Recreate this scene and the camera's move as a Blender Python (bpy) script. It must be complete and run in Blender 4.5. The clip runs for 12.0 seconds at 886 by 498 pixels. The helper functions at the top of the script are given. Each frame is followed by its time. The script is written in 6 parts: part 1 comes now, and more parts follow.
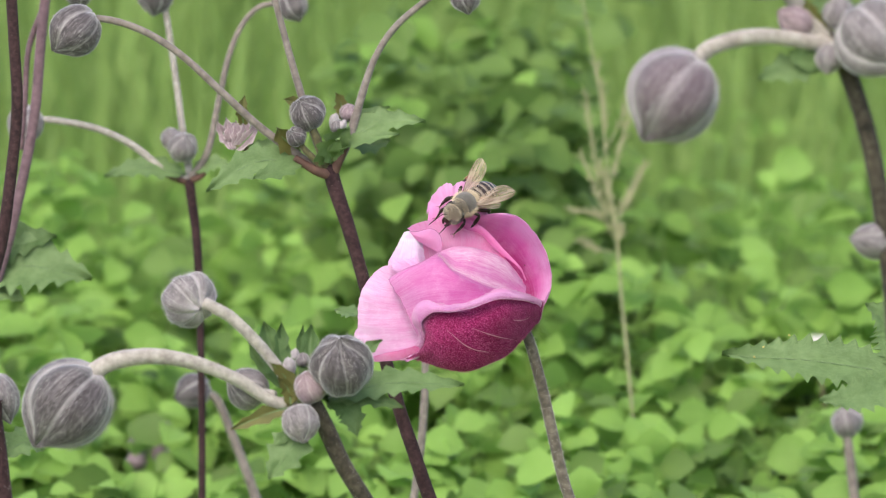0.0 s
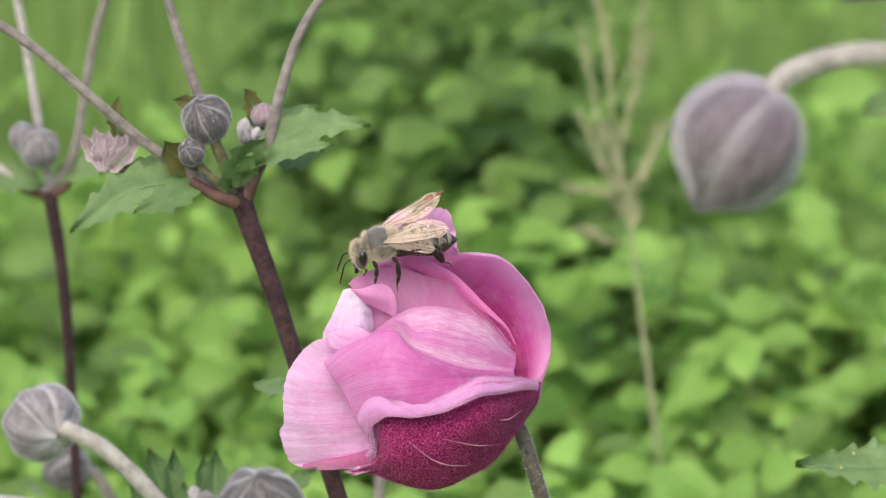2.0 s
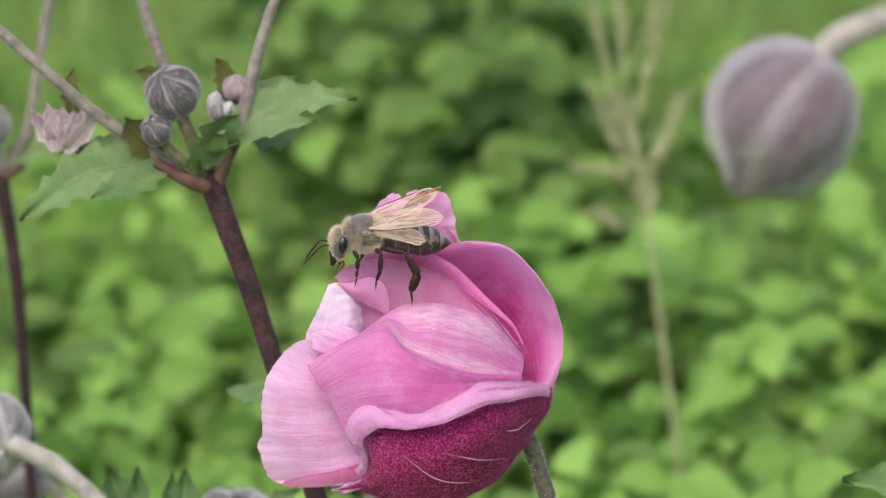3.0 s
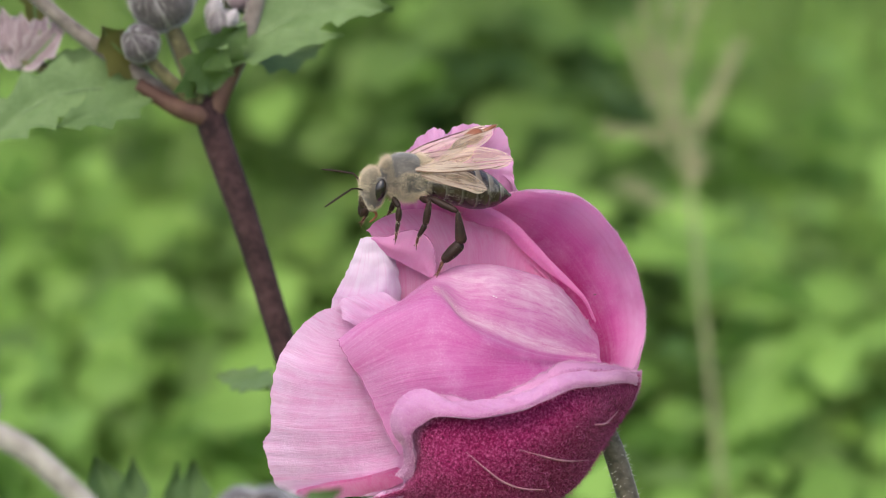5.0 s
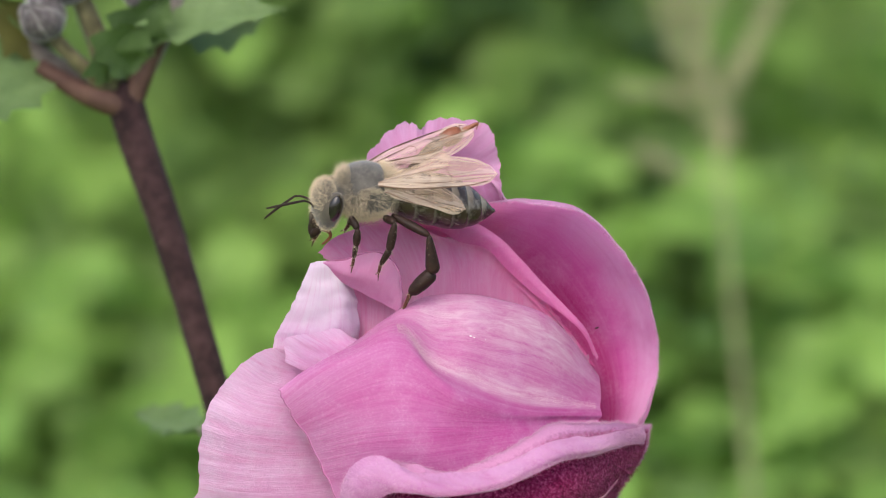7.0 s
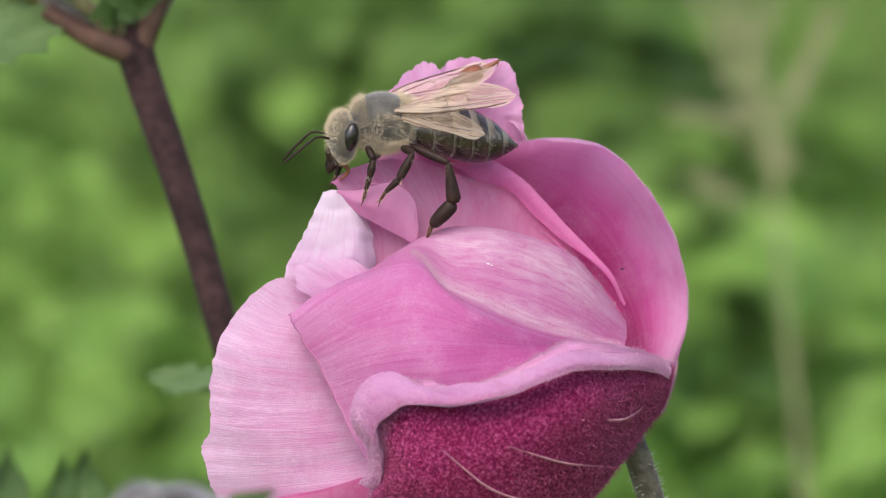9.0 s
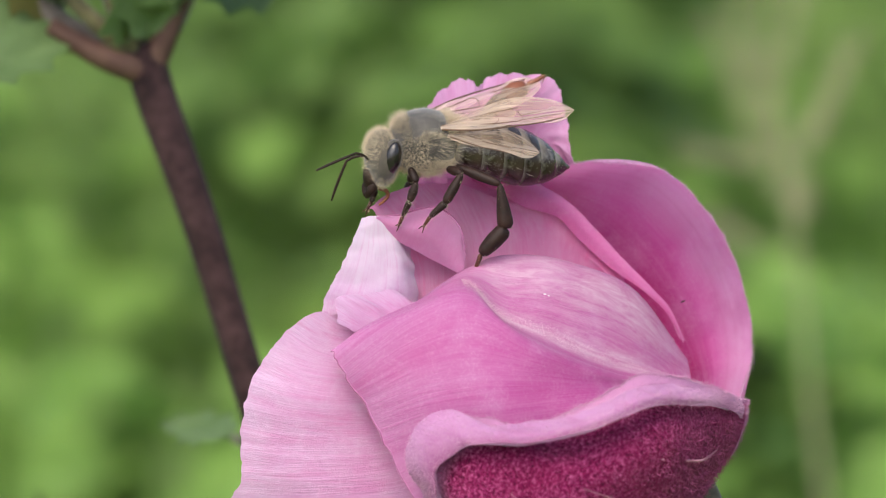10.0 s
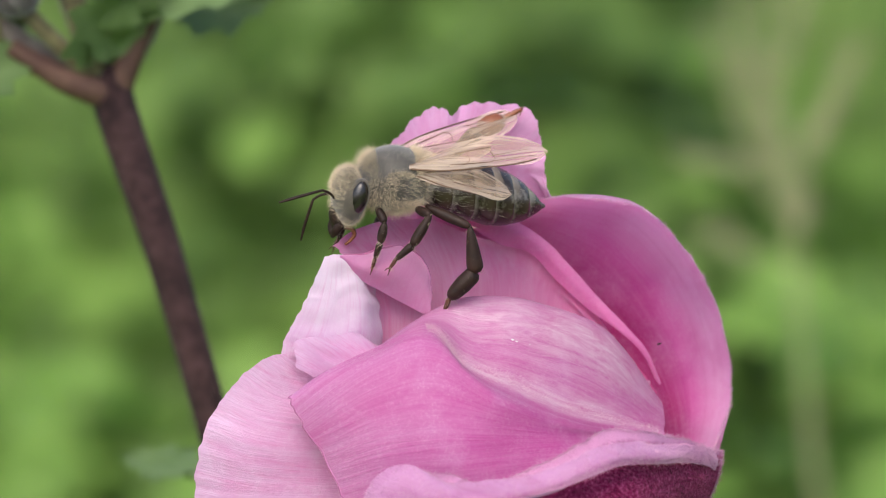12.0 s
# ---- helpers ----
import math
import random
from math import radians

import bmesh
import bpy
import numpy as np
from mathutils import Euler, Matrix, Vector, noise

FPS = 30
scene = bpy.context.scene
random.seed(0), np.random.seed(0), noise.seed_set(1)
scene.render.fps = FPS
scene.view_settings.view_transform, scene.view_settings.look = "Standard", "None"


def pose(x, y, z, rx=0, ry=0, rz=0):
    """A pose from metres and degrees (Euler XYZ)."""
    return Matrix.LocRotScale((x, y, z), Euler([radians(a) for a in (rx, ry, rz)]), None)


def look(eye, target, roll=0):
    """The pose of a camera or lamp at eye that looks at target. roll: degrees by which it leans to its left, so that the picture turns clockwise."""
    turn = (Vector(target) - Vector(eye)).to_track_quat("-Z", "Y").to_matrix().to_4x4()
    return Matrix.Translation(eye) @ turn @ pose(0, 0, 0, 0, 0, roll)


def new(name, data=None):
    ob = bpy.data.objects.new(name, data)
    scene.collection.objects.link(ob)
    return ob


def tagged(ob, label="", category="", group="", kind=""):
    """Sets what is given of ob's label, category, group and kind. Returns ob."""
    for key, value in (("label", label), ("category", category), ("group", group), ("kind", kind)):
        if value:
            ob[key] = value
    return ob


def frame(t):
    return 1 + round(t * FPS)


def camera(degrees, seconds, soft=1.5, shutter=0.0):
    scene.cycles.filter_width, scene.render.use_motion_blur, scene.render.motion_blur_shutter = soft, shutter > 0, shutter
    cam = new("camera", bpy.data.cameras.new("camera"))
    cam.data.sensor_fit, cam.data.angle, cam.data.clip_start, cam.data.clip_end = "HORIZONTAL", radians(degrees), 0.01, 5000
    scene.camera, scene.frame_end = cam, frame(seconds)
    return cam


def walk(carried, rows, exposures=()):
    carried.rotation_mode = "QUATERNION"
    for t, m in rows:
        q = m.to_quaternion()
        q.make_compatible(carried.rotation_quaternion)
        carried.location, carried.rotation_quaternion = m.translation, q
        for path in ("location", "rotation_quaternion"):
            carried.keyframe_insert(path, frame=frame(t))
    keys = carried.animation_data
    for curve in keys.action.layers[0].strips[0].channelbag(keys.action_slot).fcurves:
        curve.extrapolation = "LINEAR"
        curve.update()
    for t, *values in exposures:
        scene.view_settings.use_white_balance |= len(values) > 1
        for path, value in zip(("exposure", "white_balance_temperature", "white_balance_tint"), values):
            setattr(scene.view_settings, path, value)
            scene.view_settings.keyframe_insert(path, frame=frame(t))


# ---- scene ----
cam = camera(5.05, 12.0, soft=1.1)
walk(cam, [
    (0, look((-0.00003, -1.47316, 0.81619), (-0.01242, -0.00509, 0.45352), 0.63)),
    (0.2, look((0.01820, -1.39950, 0.81590), (-0.00969, -0.00509, 0.45729), 0.31)),
    (0.5, look((0.03203, -1.29367, 0.81232), (-0.00500, -0.00509, 0.46004), -0.18)),
    (0.7, look((0.03180, -1.23010, 0.80440), (-0.00308, -0.00509, 0.46117), -0.40)),
    (1, look((0.02831, -1.15987, 0.78757), (-0.00359, -0.00509, 0.46168), -0.72)),
    (1.2, look((0.02220, -1.13670, 0.77880), (-0.00379, -0.00509, 0.45988), -0.82)),
    (1.5, look((0.00995, -1.11393, 0.77139), (-0.00559, -0.00509, 0.45953), -0.97)),
    (2, look((-0.00277, -1.04378, 0.76374), (-0.00749, -0.00509, 0.46081), -1.13)),
    (2.3, look((-0.00320, -1.00150, 0.74860), (-0.00650, -0.00509, 0.45912), -1.23)),
    (2.5, look((-0.00337, -0.97710, 0.73892), (-0.00680, -0.00509, 0.45861), -1.30)),
    (2.7, look((-0.00380, -0.95550, 0.73390), (-0.00683, -0.00509, 0.45928), -1.32)),
    (3, look((-0.00465, -0.92503, 0.73061), (-0.00735, -0.00509, 0.45970), -1.36)),
    (4.8, look((-0.02431, -0.74408, 0.66711), (-0.01304, -0.00509, 0.45641), -0.14)),
    (5, look((-0.03153, -0.73143, 0.66122), (-0.01231, -0.00509, 0.45549), 0.28)),
    (5.2, look((-0.03150, -0.71670, 0.65810), (-0.01272, -0.00509, 0.45580), 0.34)),
    (5.5, look((-0.03140, -0.69222, 0.65470), (-0.01278, -0.00509, 0.45636), 0.42)),
    (6, look((-0.02015, -0.65345, 0.64194), (-0.01008, -0.00509, 0.45574), 0.29)),
    (6.3, look((-0.01870, -0.63060, 0.63650), (-0.00965, -0.00509, 0.45539), 0.37)),
    (6.5, look((-0.01857, -0.61743, 0.63532), (-0.00934, -0.00509, 0.45539), 0.43)),
    (6.7, look((-0.02000, -0.60740, 0.63650), (-0.00992, -0.00509, 0.45624), 0.55)),
    (7, look((-0.02254, -0.59883, 0.63869), (-0.01027, -0.00509, 0.45739), 0.72)),
    (9, look((-0.01380, -0.58886, 0.60721), (-0.01121, -0.00509, 0.45270), 0.29)),
    (9.2, look((-0.01470, -0.58210, 0.60250), (-0.01169, -0.00509, 0.45362), 0.22)),
    (9.5, look((-0.01887, -0.56419, 0.59594), (-0.01272, -0.00509, 0.45302), 0.12)),
    (9.7, look((-0.02270, -0.55270, 0.59240), (-0.01377, -0.00509, 0.45334), 0.10)),
    (10, look((-0.02593, -0.53928, 0.58965), (-0.01410, -0.00509, 0.45438), 0.08)),
    (10.5, look((-0.02336, -0.52750, 0.58932), (-0.01292, -0.00509, 0.45521), 0.38)),
    (11, look((-0.02246, -0.52355, 0.58954), (-0.01283, -0.00509, 0.45552), 0.51)),
    (11.5, look((-0.01964, -0.52434, 0.59082), (-0.01193, -0.00509, 0.45586), 0.61)),
    (12, look((-0.02049, -0.51868, 0.59222), (-0.01224, -0.00509, 0.45673), 0.75)),
], exposures=[(0.0, 1.1), (1.5, 1.08), (3.0, 0.95), (5.0, 0.86), (12.0, 0.82)])

# light: a bright overcast day
world = bpy.data.worlds.new("overcast")
scene.world = world
world.use_nodes = True
wn, wl = world.node_tree.nodes, world.node_tree.links
sky = wn.new("ShaderNodeTexSky")
sky.sky_type, sky.sun_disc = "NISHITA", False
sky.sun_elevation, sky.sun_rotation = radians(58), radians(205)
sky.air_density, sky.dust_density = 1.0, 4.0
wn["Background"].inputs["Strength"].default_value = 0.15
wl.new(sky.outputs["Color"], wn["Background"].inputs["Color"])
sun = new("sun", bpy.data.lights.new("sun", "SUN"))
sun.data.energy, sun.data.angle, sun.data.color = 1.1, radians(65), (1.0, 0.97, 0.92)
sun.matrix_world = look((-0.55, -1.25, 2.0), (0, 0, 0.4))


# ---- plan and mesh helpers ----
PLAN = pose(0, 0, 0.45, -14, 0, 0) @ Matrix.Scale(0.01, 4)


AWAY = [0.0]


def beyond(d):
    """From here on plan() lays things d centimetres further off."""
    AWAY[0] = d


def plan(x, y, z):
    """Centimetres across, beyond and above the flower's heart, on axes that lean 14 degrees, in the world."""
    return PLAN @ Vector((x, y + AWAY[0], z))


def plans(points):
    return [plan(*p) for p in points]


def spline(points, n, even=True):
    """n points along a smooth curve through the given ones, evenly by length or else by the given steps."""
    p = np.array([tuple(q) for q in points], float)
    if len(p) == 2:
        return p[0] + (p[1] - p[0]) * np.linspace(0, 1, n)[:, None]
    e = np.vstack([2 * p[0] - p[1], p, 2 * p[-1] - p[-2]])
    out = []
    for i in range(1, len(e) - 2):
        a, b, c, d = e[i - 1:i + 3]
        for t in np.linspace(0, 1, 24, endpoint=False):
            out.append(0.5 * (2 * b + (c - a) * t + (2 * a - 5 * b + 4 * c - d) * t * t + (3 * b - a - 3 * c + d) * t ** 3))
    out = np.array(out + [p[-1]])
    s = np.r_[0, np.cumsum(np.linalg.norm(np.diff(out, axis=0), axis=1))] if even else np.arange(len(out), dtype=float)
    want = np.linspace(0, s[-1], n)
    return np.stack([np.interp(want, s, out[:, k]) for k in range(3)], 1)


class Build:
    """Collects vertices, faces, material numbers and texture places for one mesh."""

    def __init__(self):
        self.v, self.f, self.m, self.uv = [], [], [], []

    def face(self, idx, uvs, mat=0):
        self.f.append(idx)
        self.m.append(mat)
        self.uv.extend(uvs)

    def grid(self, g, mat=0, wrap=False, flip=False, u0=0.0, u1=1.0):
        """A sheet of rows and columns of points."""
        g = np.asarray(g, float)
        nv, nu = g.shape[:2]
        base = len(self.v)
        self.v.extend(map(tuple, g.reshape(-1, 3)))
        cols = nu if wrap else nu - 1
        for j in range(nv - 1):
            for i in range(cols):
                k = (i + 1) % nu
                q = [base + j * nu + i, base + j * nu + k, base + (j + 1) * nu + k, base + (j + 1) * nu + i]
                a, b = u0 + (u1 - u0) * i / cols, u0 + (u1 - u0) * (i + 1) / cols
                w = [(a, j / (nv - 1)), (b, j / (nv - 1)), (b, (j + 1) / (nv - 1)), (a, (j + 1) / (nv - 1))]
                if flip:
                    q, w = q[::-1], w[::-1]
                self.face(q, w, mat)
        return base

    def tube(self, line, radii, seg=10, mat=0, caps=True):
        line = np.asarray(line, float)
        n = len(line)
        r = np.interp(np.linspace(0, 1, n), np.linspace(0, 1, len(radii)), radii)
        t = np.gradient(line, axis=0)
        t /= np.linalg.norm(t, axis=1)[:, None] + 1e-12
        up = np.array([0.31, 0.87, 0.38])
        a = np.cross(t[0], up)
        rings = []
        for i in range(n):
            a = a - t[i] * (a @ t[i])
            a /= np.linalg.norm(a) + 1e-12
            b = np.cross(t[i], a)
            ang = np.linspace(0, 2 * np.pi, seg, endpoint=False)
            rings.append(line[i] + r[i] * (np.cos(ang)[:, None] * a + np.sin(ang)[:, None] * b))
        base = self.grid(rings, mat, wrap=True)
        if caps:
            for row, order in ((0, -1), (n - 1, 1)):
                idx = [base + row * seg + i for i in range(seg)][::order]
                self.face(idx, [(0, 0)] * seg, mat)

    def ball(self, centre, size, axes=None, nu=16, nv=10, mat=0, shape=None):
        """A closed round body; shape(v, angle) scales its section from one end (v = 0, along +x) to the other."""
        th = np.linspace(0, np.pi, nv + 1)
        th[0], th[-1] = 0.02, np.pi - 0.02
        ph = np.linspace(0, 2 * np.pi, nu, endpoint=False)
        g = np.zeros((nv + 1, nu, 3))
        for j, a in enumerate(th):
            for i, b in enumerate(ph):
                s = shape(j / nv, b) if shape else 1.0
                g[j, i] = (np.cos(a) * size[0], np.sin(a) * np.cos(b) * size[1] * s, np.sin(a) * np.sin(b) * size[2] * s)
        if axes is not None:
            g = g @ np.array(axes, float)
        base = self.grid(g + np.array(tuple(centre)), mat, wrap=True, flip=True)
        self.face([base + i for i in range(nu)], [(0, 0)] * nu, mat)
        self.face([base + nv * nu + i for i in range(nu)][::-1], [(0, 0)] * nu, mat)

    def hair(self, root, tip, width, mat=0):
        root, tip = np.asarray(root, float), np.asarray(tip, float)
        side = np.cross(tip - root, (random.uniform(-1, 1), random.uniform(-1, 1), random.uniform(-1, 1)))
        side *= width / 2 / (np.linalg.norm(side) + 1e-12)
        b = len(self.v)
        self.v += [tuple(root - side), tuple(root + side), tuple(tip)]
        self.face([b, b + 1, b + 2], [(0, 0), (1, 0), (0.5, 1)], mat)

    def mesh(self, name, mats, smooth=True):
        me = bpy.data.meshes.new(name)
        me.from_pydata(self.v, [], self.f)
        for m in mats:
            me.materials.append(m)
        me.polygons.foreach_set("material_index", self.m)
        me.polygons.foreach_set("use_smooth", [smooth] * len(self.f))
        layer = me.uv_layers.new(name="uv")
        layer.data.foreach_set("uv", np.array(self.uv, float).ravel())
        me.update()
        return me


def part(name, build, mats, parent, label="", kind="", origin=None):
    """Links what was built, in world places, as one mesh under a thing or a part."""
    me = build.mesh(name, mats if isinstance(mats, (list, tuple)) else [mats])
    ob = new(name, me)
    over, up = Vector((0, 0, 0)), parent
    while up:
        over, up = over + up.location, up.parent
    c = Vector(np.mean(np.array(build.v), 0)) if origin is None else Vector(tuple(origin))
    me.transform(Matrix.Translation(-c))
    ob.parent, ob.location = parent, c - over
    if label or kind:
        tagged(ob, label, "", "", kind)
    return ob


def thing(name, place, label, category, group=""):
    ob = new(name)
    ob.empty_display_size = 0.01
    ob.location = place
    return tagged(ob, label, category, group)


def unit(v):
    return v / (np.linalg.norm(v) + 1e-12)


def normals_of(line):
    t = np.gradient(np.asarray(line, float), axis=0)
    return t / (np.linalg.norm(t, axis=1)[:, None] + 1e-12)


# ---- materials ----
def material(name):
    m = bpy.data.materials.new(name)
    m.use_nodes = True
    nt = m.node_tree
    return m, nt, nt.nodes["Principled BSDF"]


def add_node(nt, kind, **values):
    n = nt.nodes.new(kind)
    for k, v in values.items():
        n.inputs[k].default_value = v
    return n


def coords(nt, kind="Object", scale=(1, 1, 1)):
    tc = nt.nodes.new("ShaderNodeTexCoord")
    mp = nt.nodes.new("ShaderNodeMapping")
    mp.inputs["Scale"].default_value = scale
    nt.links.new(tc.outputs[kind], mp.inputs["Vector"])
    return mp.outputs["Vector"]


def ramp(nt, fac, stops):
    r = nt.nodes.new("ShaderNodeValToRGB")
    e = r.color_ramp.elements
    while len(e) < len(stops):
        e.new(0.5)
    for el, (p, c) in zip(e, stops):
        el.position, el.color = p, (*c, 1)
    nt.links.new(fac, r.inputs["Fac"])
    return r.outputs["Color"]


def noise_out(nt, vec, scale, detail=3.0, rough=0.6, distort=0.0):
    n = add_node(nt, "ShaderNodeTexNoise", Scale=scale, Detail=detail, Roughness=rough, Distortion=distort)
    nt.links.new(vec, n.inputs["Vector"])
    return n.outputs["Fac"]


def mix(nt, fac, a, b, how="MIX"):
    n = nt.nodes.new("ShaderNodeMix")
    n.data_type, n.blend_type = "RGBA", how
    for sock, val in ((n.inputs["Factor"], fac), (n.inputs[6], a), (n.inputs[7], b)):
        if isinstance(val, bpy.types.NodeSocket):
            nt.links.new(val, sock)
        else:
            sock.default_value = val if not isinstance(val, tuple) else (*val, 1)
    return n.outputs[2]


def bump(nt, bsdf, height, strength, distance):
    b = add_node(nt, "ShaderNodeBump", Strength=strength, Distance=distance)
    nt.links.new(height, b.inputs["Height"])
    nt.links.new(b.outputs["Normal"], bsdf.inputs["Normal"])


def simple(name, dark, light, scale, rough=0.6, detail=4.0, kind="Object", stretch=(1, 1, 1), relief=0.0, dist=0.0002, sss=0.0, sheen=0.0, spec=0.4, lo=0.3, hi=0.7):
    """A surface between two tones, by grain at one scale and blotches at a larger one."""
    m, nt, b = material(name)
    v = coords(nt, kind, stretch)
    fine, broad = noise_out(nt, v, scale, detail), noise_out(nt, v, scale * 0.18, 2.0)
    c = ramp(nt, fine, [(lo, dark), (hi, light)])
    c = mix(nt, 0.35, c, ramp(nt, broad, [(0.3, dark), (0.7, light)]))
    nt.links.new(c, b.inputs["Base Color"])
    b.inputs["Roughness"].default_value, b.inputs["Specular IOR Level"].default_value = rough, spec
    b.inputs["Sheen Weight"].default_value, b.inputs["Sheen Roughness"].default_value = sheen, 0.5
    if sss:
        b.inputs["Subsurface Weight"].default_value = sss
        b.inputs["Subsurface Radius"].default_value, b.inputs["Subsurface Scale"].default_value = (1, 0.5, 0.4), 0.0008
    if relief:
        bump(nt, b, fine, relief, dist)
    return m


def leaf_material(name, dark, light, vein, scale, glow=0.35, rough=0.5):
    """Leaf: blotched green with paler veins by the leaf's own places, letting some light through."""
    m, nt, b = material(name)
    v = coords(nt, "Object")
    c = ramp(nt, noise_out(nt, v, scale, 5.0), [(0.3, dark), (0.72, light)])
    uv = coords(nt, "UV")
    sep = nt.nodes.new("ShaderNodeSeparateXYZ")
    nt.links.new(uv, sep.inputs[0])
    w = add_node(nt, "ShaderNodeTexVoronoi", Scale=13.0)
    nt.links.new(uv, w.inputs["Vector"])
    w.feature = "DISTANCE_TO_EDGE"
    veins = ramp(nt, w.outputs["Distance"], [(0.0, (1, 1, 1)), (0.06, (0, 0, 0))])
    c = mix(nt, veins, c, mix(nt, 0.28, c, vein))
    info = nt.nodes.new("ShaderNodeNewGeometry")
    c = mix(nt, 0.5, c, mix(nt, info.outputs["Random Per Island"], dark, light))
    nt.links.new(c, b.inputs["Base Color"])
    b.inputs["Roughness"].default_value, b.inputs["Specular IOR Level"].default_value = rough, 0.2
    bump(nt, b, w.outputs["Distance"], 0.15, 0.0004)
    tr = nt.nodes.new("ShaderNodeBsdfTranslucent")
    nt.links.new(c, tr.inputs["Color"])
    sh = add_node(nt, "ShaderNodeMixShader", Fac=glow)
    nt.links.new(b.outputs[0], sh.inputs[1])
    nt.links.new(tr.outputs[0], sh.inputs[2])
    nt.links.new(sh.outputs[0], nt.nodes["Material Output"].inputs["Surface"])
    return m


def petal_material(name, edge, body, deep, streak, glow=0.3, side=False, keel=None, patch=0.4, stops=(0.2, 0.75, 1.15), lines=0.45, cross=False, fade=None, brushed=0.34):
    """Petal: tones run from its base to its edge, crossed by fine veins that follow its length. side: its base lies at
    u = 1 and its edge at u = 0, else from v = 0 to v = 1. keel: a colour and stops along v where the petal is paler.
    cross: its veins run the other way. fade: a colour and stops along u that paint in light on that part."""
    m, nt, b = material(name)
    sep = nt.nodes.new("ShaderNodeSeparateXYZ")
    nt.links.new(coords(nt, "UV"), sep.inputs[0])
    wob = noise_out(nt, coords(nt, "Object"), 220.0, 3.0)
    run = sep.outputs["Y"]
    if side:
        inv = add_node(nt, "ShaderNodeMath")
        inv.operation = "SUBTRACT"
        inv.inputs[0].default_value = 1.0
        nt.links.new(sep.outputs["X"], inv.inputs[1])
        run = inv.outputs[0]
    add = add_node(nt, "ShaderNodeMath")
    add.operation = "MULTIPLY_ADD"
    nt.links.new(wob, add.inputs[0])
    add.inputs[1].default_value = 0.25
    nt.links.new(run, add.inputs[2])
    half = add_node(nt, "ShaderNodeMath")
    half.operation = "MULTIPLY"
    half.inputs[1].default_value = 0.7
    nt.links.new(add.outputs[0], half.inputs[0])
    c = ramp(nt, half.outputs[0], [(stops[0] * 0.7, deep), (stops[1] * 0.7, body), (min(1.0, stops[2] * 0.7), edge)])
    if fade:
        c = mix(nt, ramp(nt, sep.outputs["X"], [(p, (f, f, f)) for p, f in fade[1]]), c, fade[0])
    side = side != cross
    stretch = (2.2, 70, 1) if side else (70, 2.2, 1)
    fine = noise_out(nt, coords(nt, "UV", stretch), 1.0, 6.0, 0.68, 1.6)
    c = mix(nt, ramp(nt, fine, [(0.40, (0, 0, 0)), (0.75, (lines, lines, lines))]), c, streak)
    stretch = (5, 210, 1) if side else (210, 5, 1)
    thread = noise_out(nt, coords(nt, "UV", stretch), 1.0, 3.0, 0.6, 0.4)
    c = mix(nt, ramp(nt, thread, [(0.45, (0, 0, 0)), (0.7, (0.2, 0.2, 0.2))]), c, edge)
    stretch = (1.0, 22, 1) if side else (22, 1.0, 1)
    brush = noise_out(nt, coords(nt, "UV", stretch), 1.0, 5.0, 0.65, 1.2)
    c = mix(nt, ramp(nt, brush, [(0.5, (0, 0, 0)), (0.68, (brushed, brushed, brushed))]), c, edge)
    c = mix(nt, ramp(nt, brush, [(0.34, (brushed, brushed, brushed)), (0.48, (0, 0, 0))]), c, deep)
    stretch = (1.2, 7, 1) if side else (7, 1.2, 1)
    blot = noise_out(nt, coords(nt, "UV", stretch), 1.0, 4.0, 0.6, 1.0)
    c = mix(nt, ramp(nt, blot, [(0.48, (0, 0, 0)), (0.75, (patch, patch, patch))]), c, edge)
    spots = noise_out(nt, coords(nt, "Object"), 420.0, 5.0, 0.65, 0.4)
    c = mix(nt, ramp(nt, spots, [(0.46, (0, 0, 0)), (0.68, (patch, patch, patch))]), c, edge)
    c = mix(nt, ramp(nt, noise_out(nt, coords(nt, "Object"), 190.0, 4.0, 0.6, 0.8), [(0.5, (0, 0, 0)), (0.72, (0.4, 0.4, 0.4))]), c, streak)
    frost = ramp(nt, noise_out(nt, coords(nt, "Object"), 6000.0, 3.0, 0.7), [(0.48, (0, 0, 0)), (0.7, (0.15, 0.15, 0.15))])
    c = mix(nt, mix(nt, 1.0, frost, ramp(nt, spots, [(0.35, (0.25, 0.25, 0.25)), (0.6, (1, 1, 1))]), "MULTIPLY"), c, (0.86, 0.66, 0.80))
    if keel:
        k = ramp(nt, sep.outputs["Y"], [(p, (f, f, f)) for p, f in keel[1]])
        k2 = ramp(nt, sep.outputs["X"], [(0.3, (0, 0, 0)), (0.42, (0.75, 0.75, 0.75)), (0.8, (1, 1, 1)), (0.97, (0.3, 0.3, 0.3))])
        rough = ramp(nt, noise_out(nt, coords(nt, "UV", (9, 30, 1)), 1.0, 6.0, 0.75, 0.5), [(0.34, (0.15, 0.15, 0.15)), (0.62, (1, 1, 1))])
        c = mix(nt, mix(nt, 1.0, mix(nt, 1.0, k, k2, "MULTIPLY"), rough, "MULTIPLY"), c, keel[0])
    nt.links.new(c, b.inputs["Base Color"])
    b.inputs["Roughness"].default_value, b.inputs["Specular IOR Level"].default_value = 0.5, 0.3
    b.inputs["Sheen Weight"].default_value, b.inputs["Sheen Roughness"].default_value = 0.2, 0.4
    hgt = nt.nodes.new("ShaderNodeMath")
    hgt.operation = "ADD"
    nt.links.new(fine, hgt.inputs[0])
    nt.links.new(noise_out(nt, coords(nt, "Object"), 900.0, 2.0), hgt.inputs[1])
    bump(nt, b, hgt.outputs[0], 0.46, 0.0002)
    tr = nt.nodes.new("ShaderNodeBsdfTranslucent")
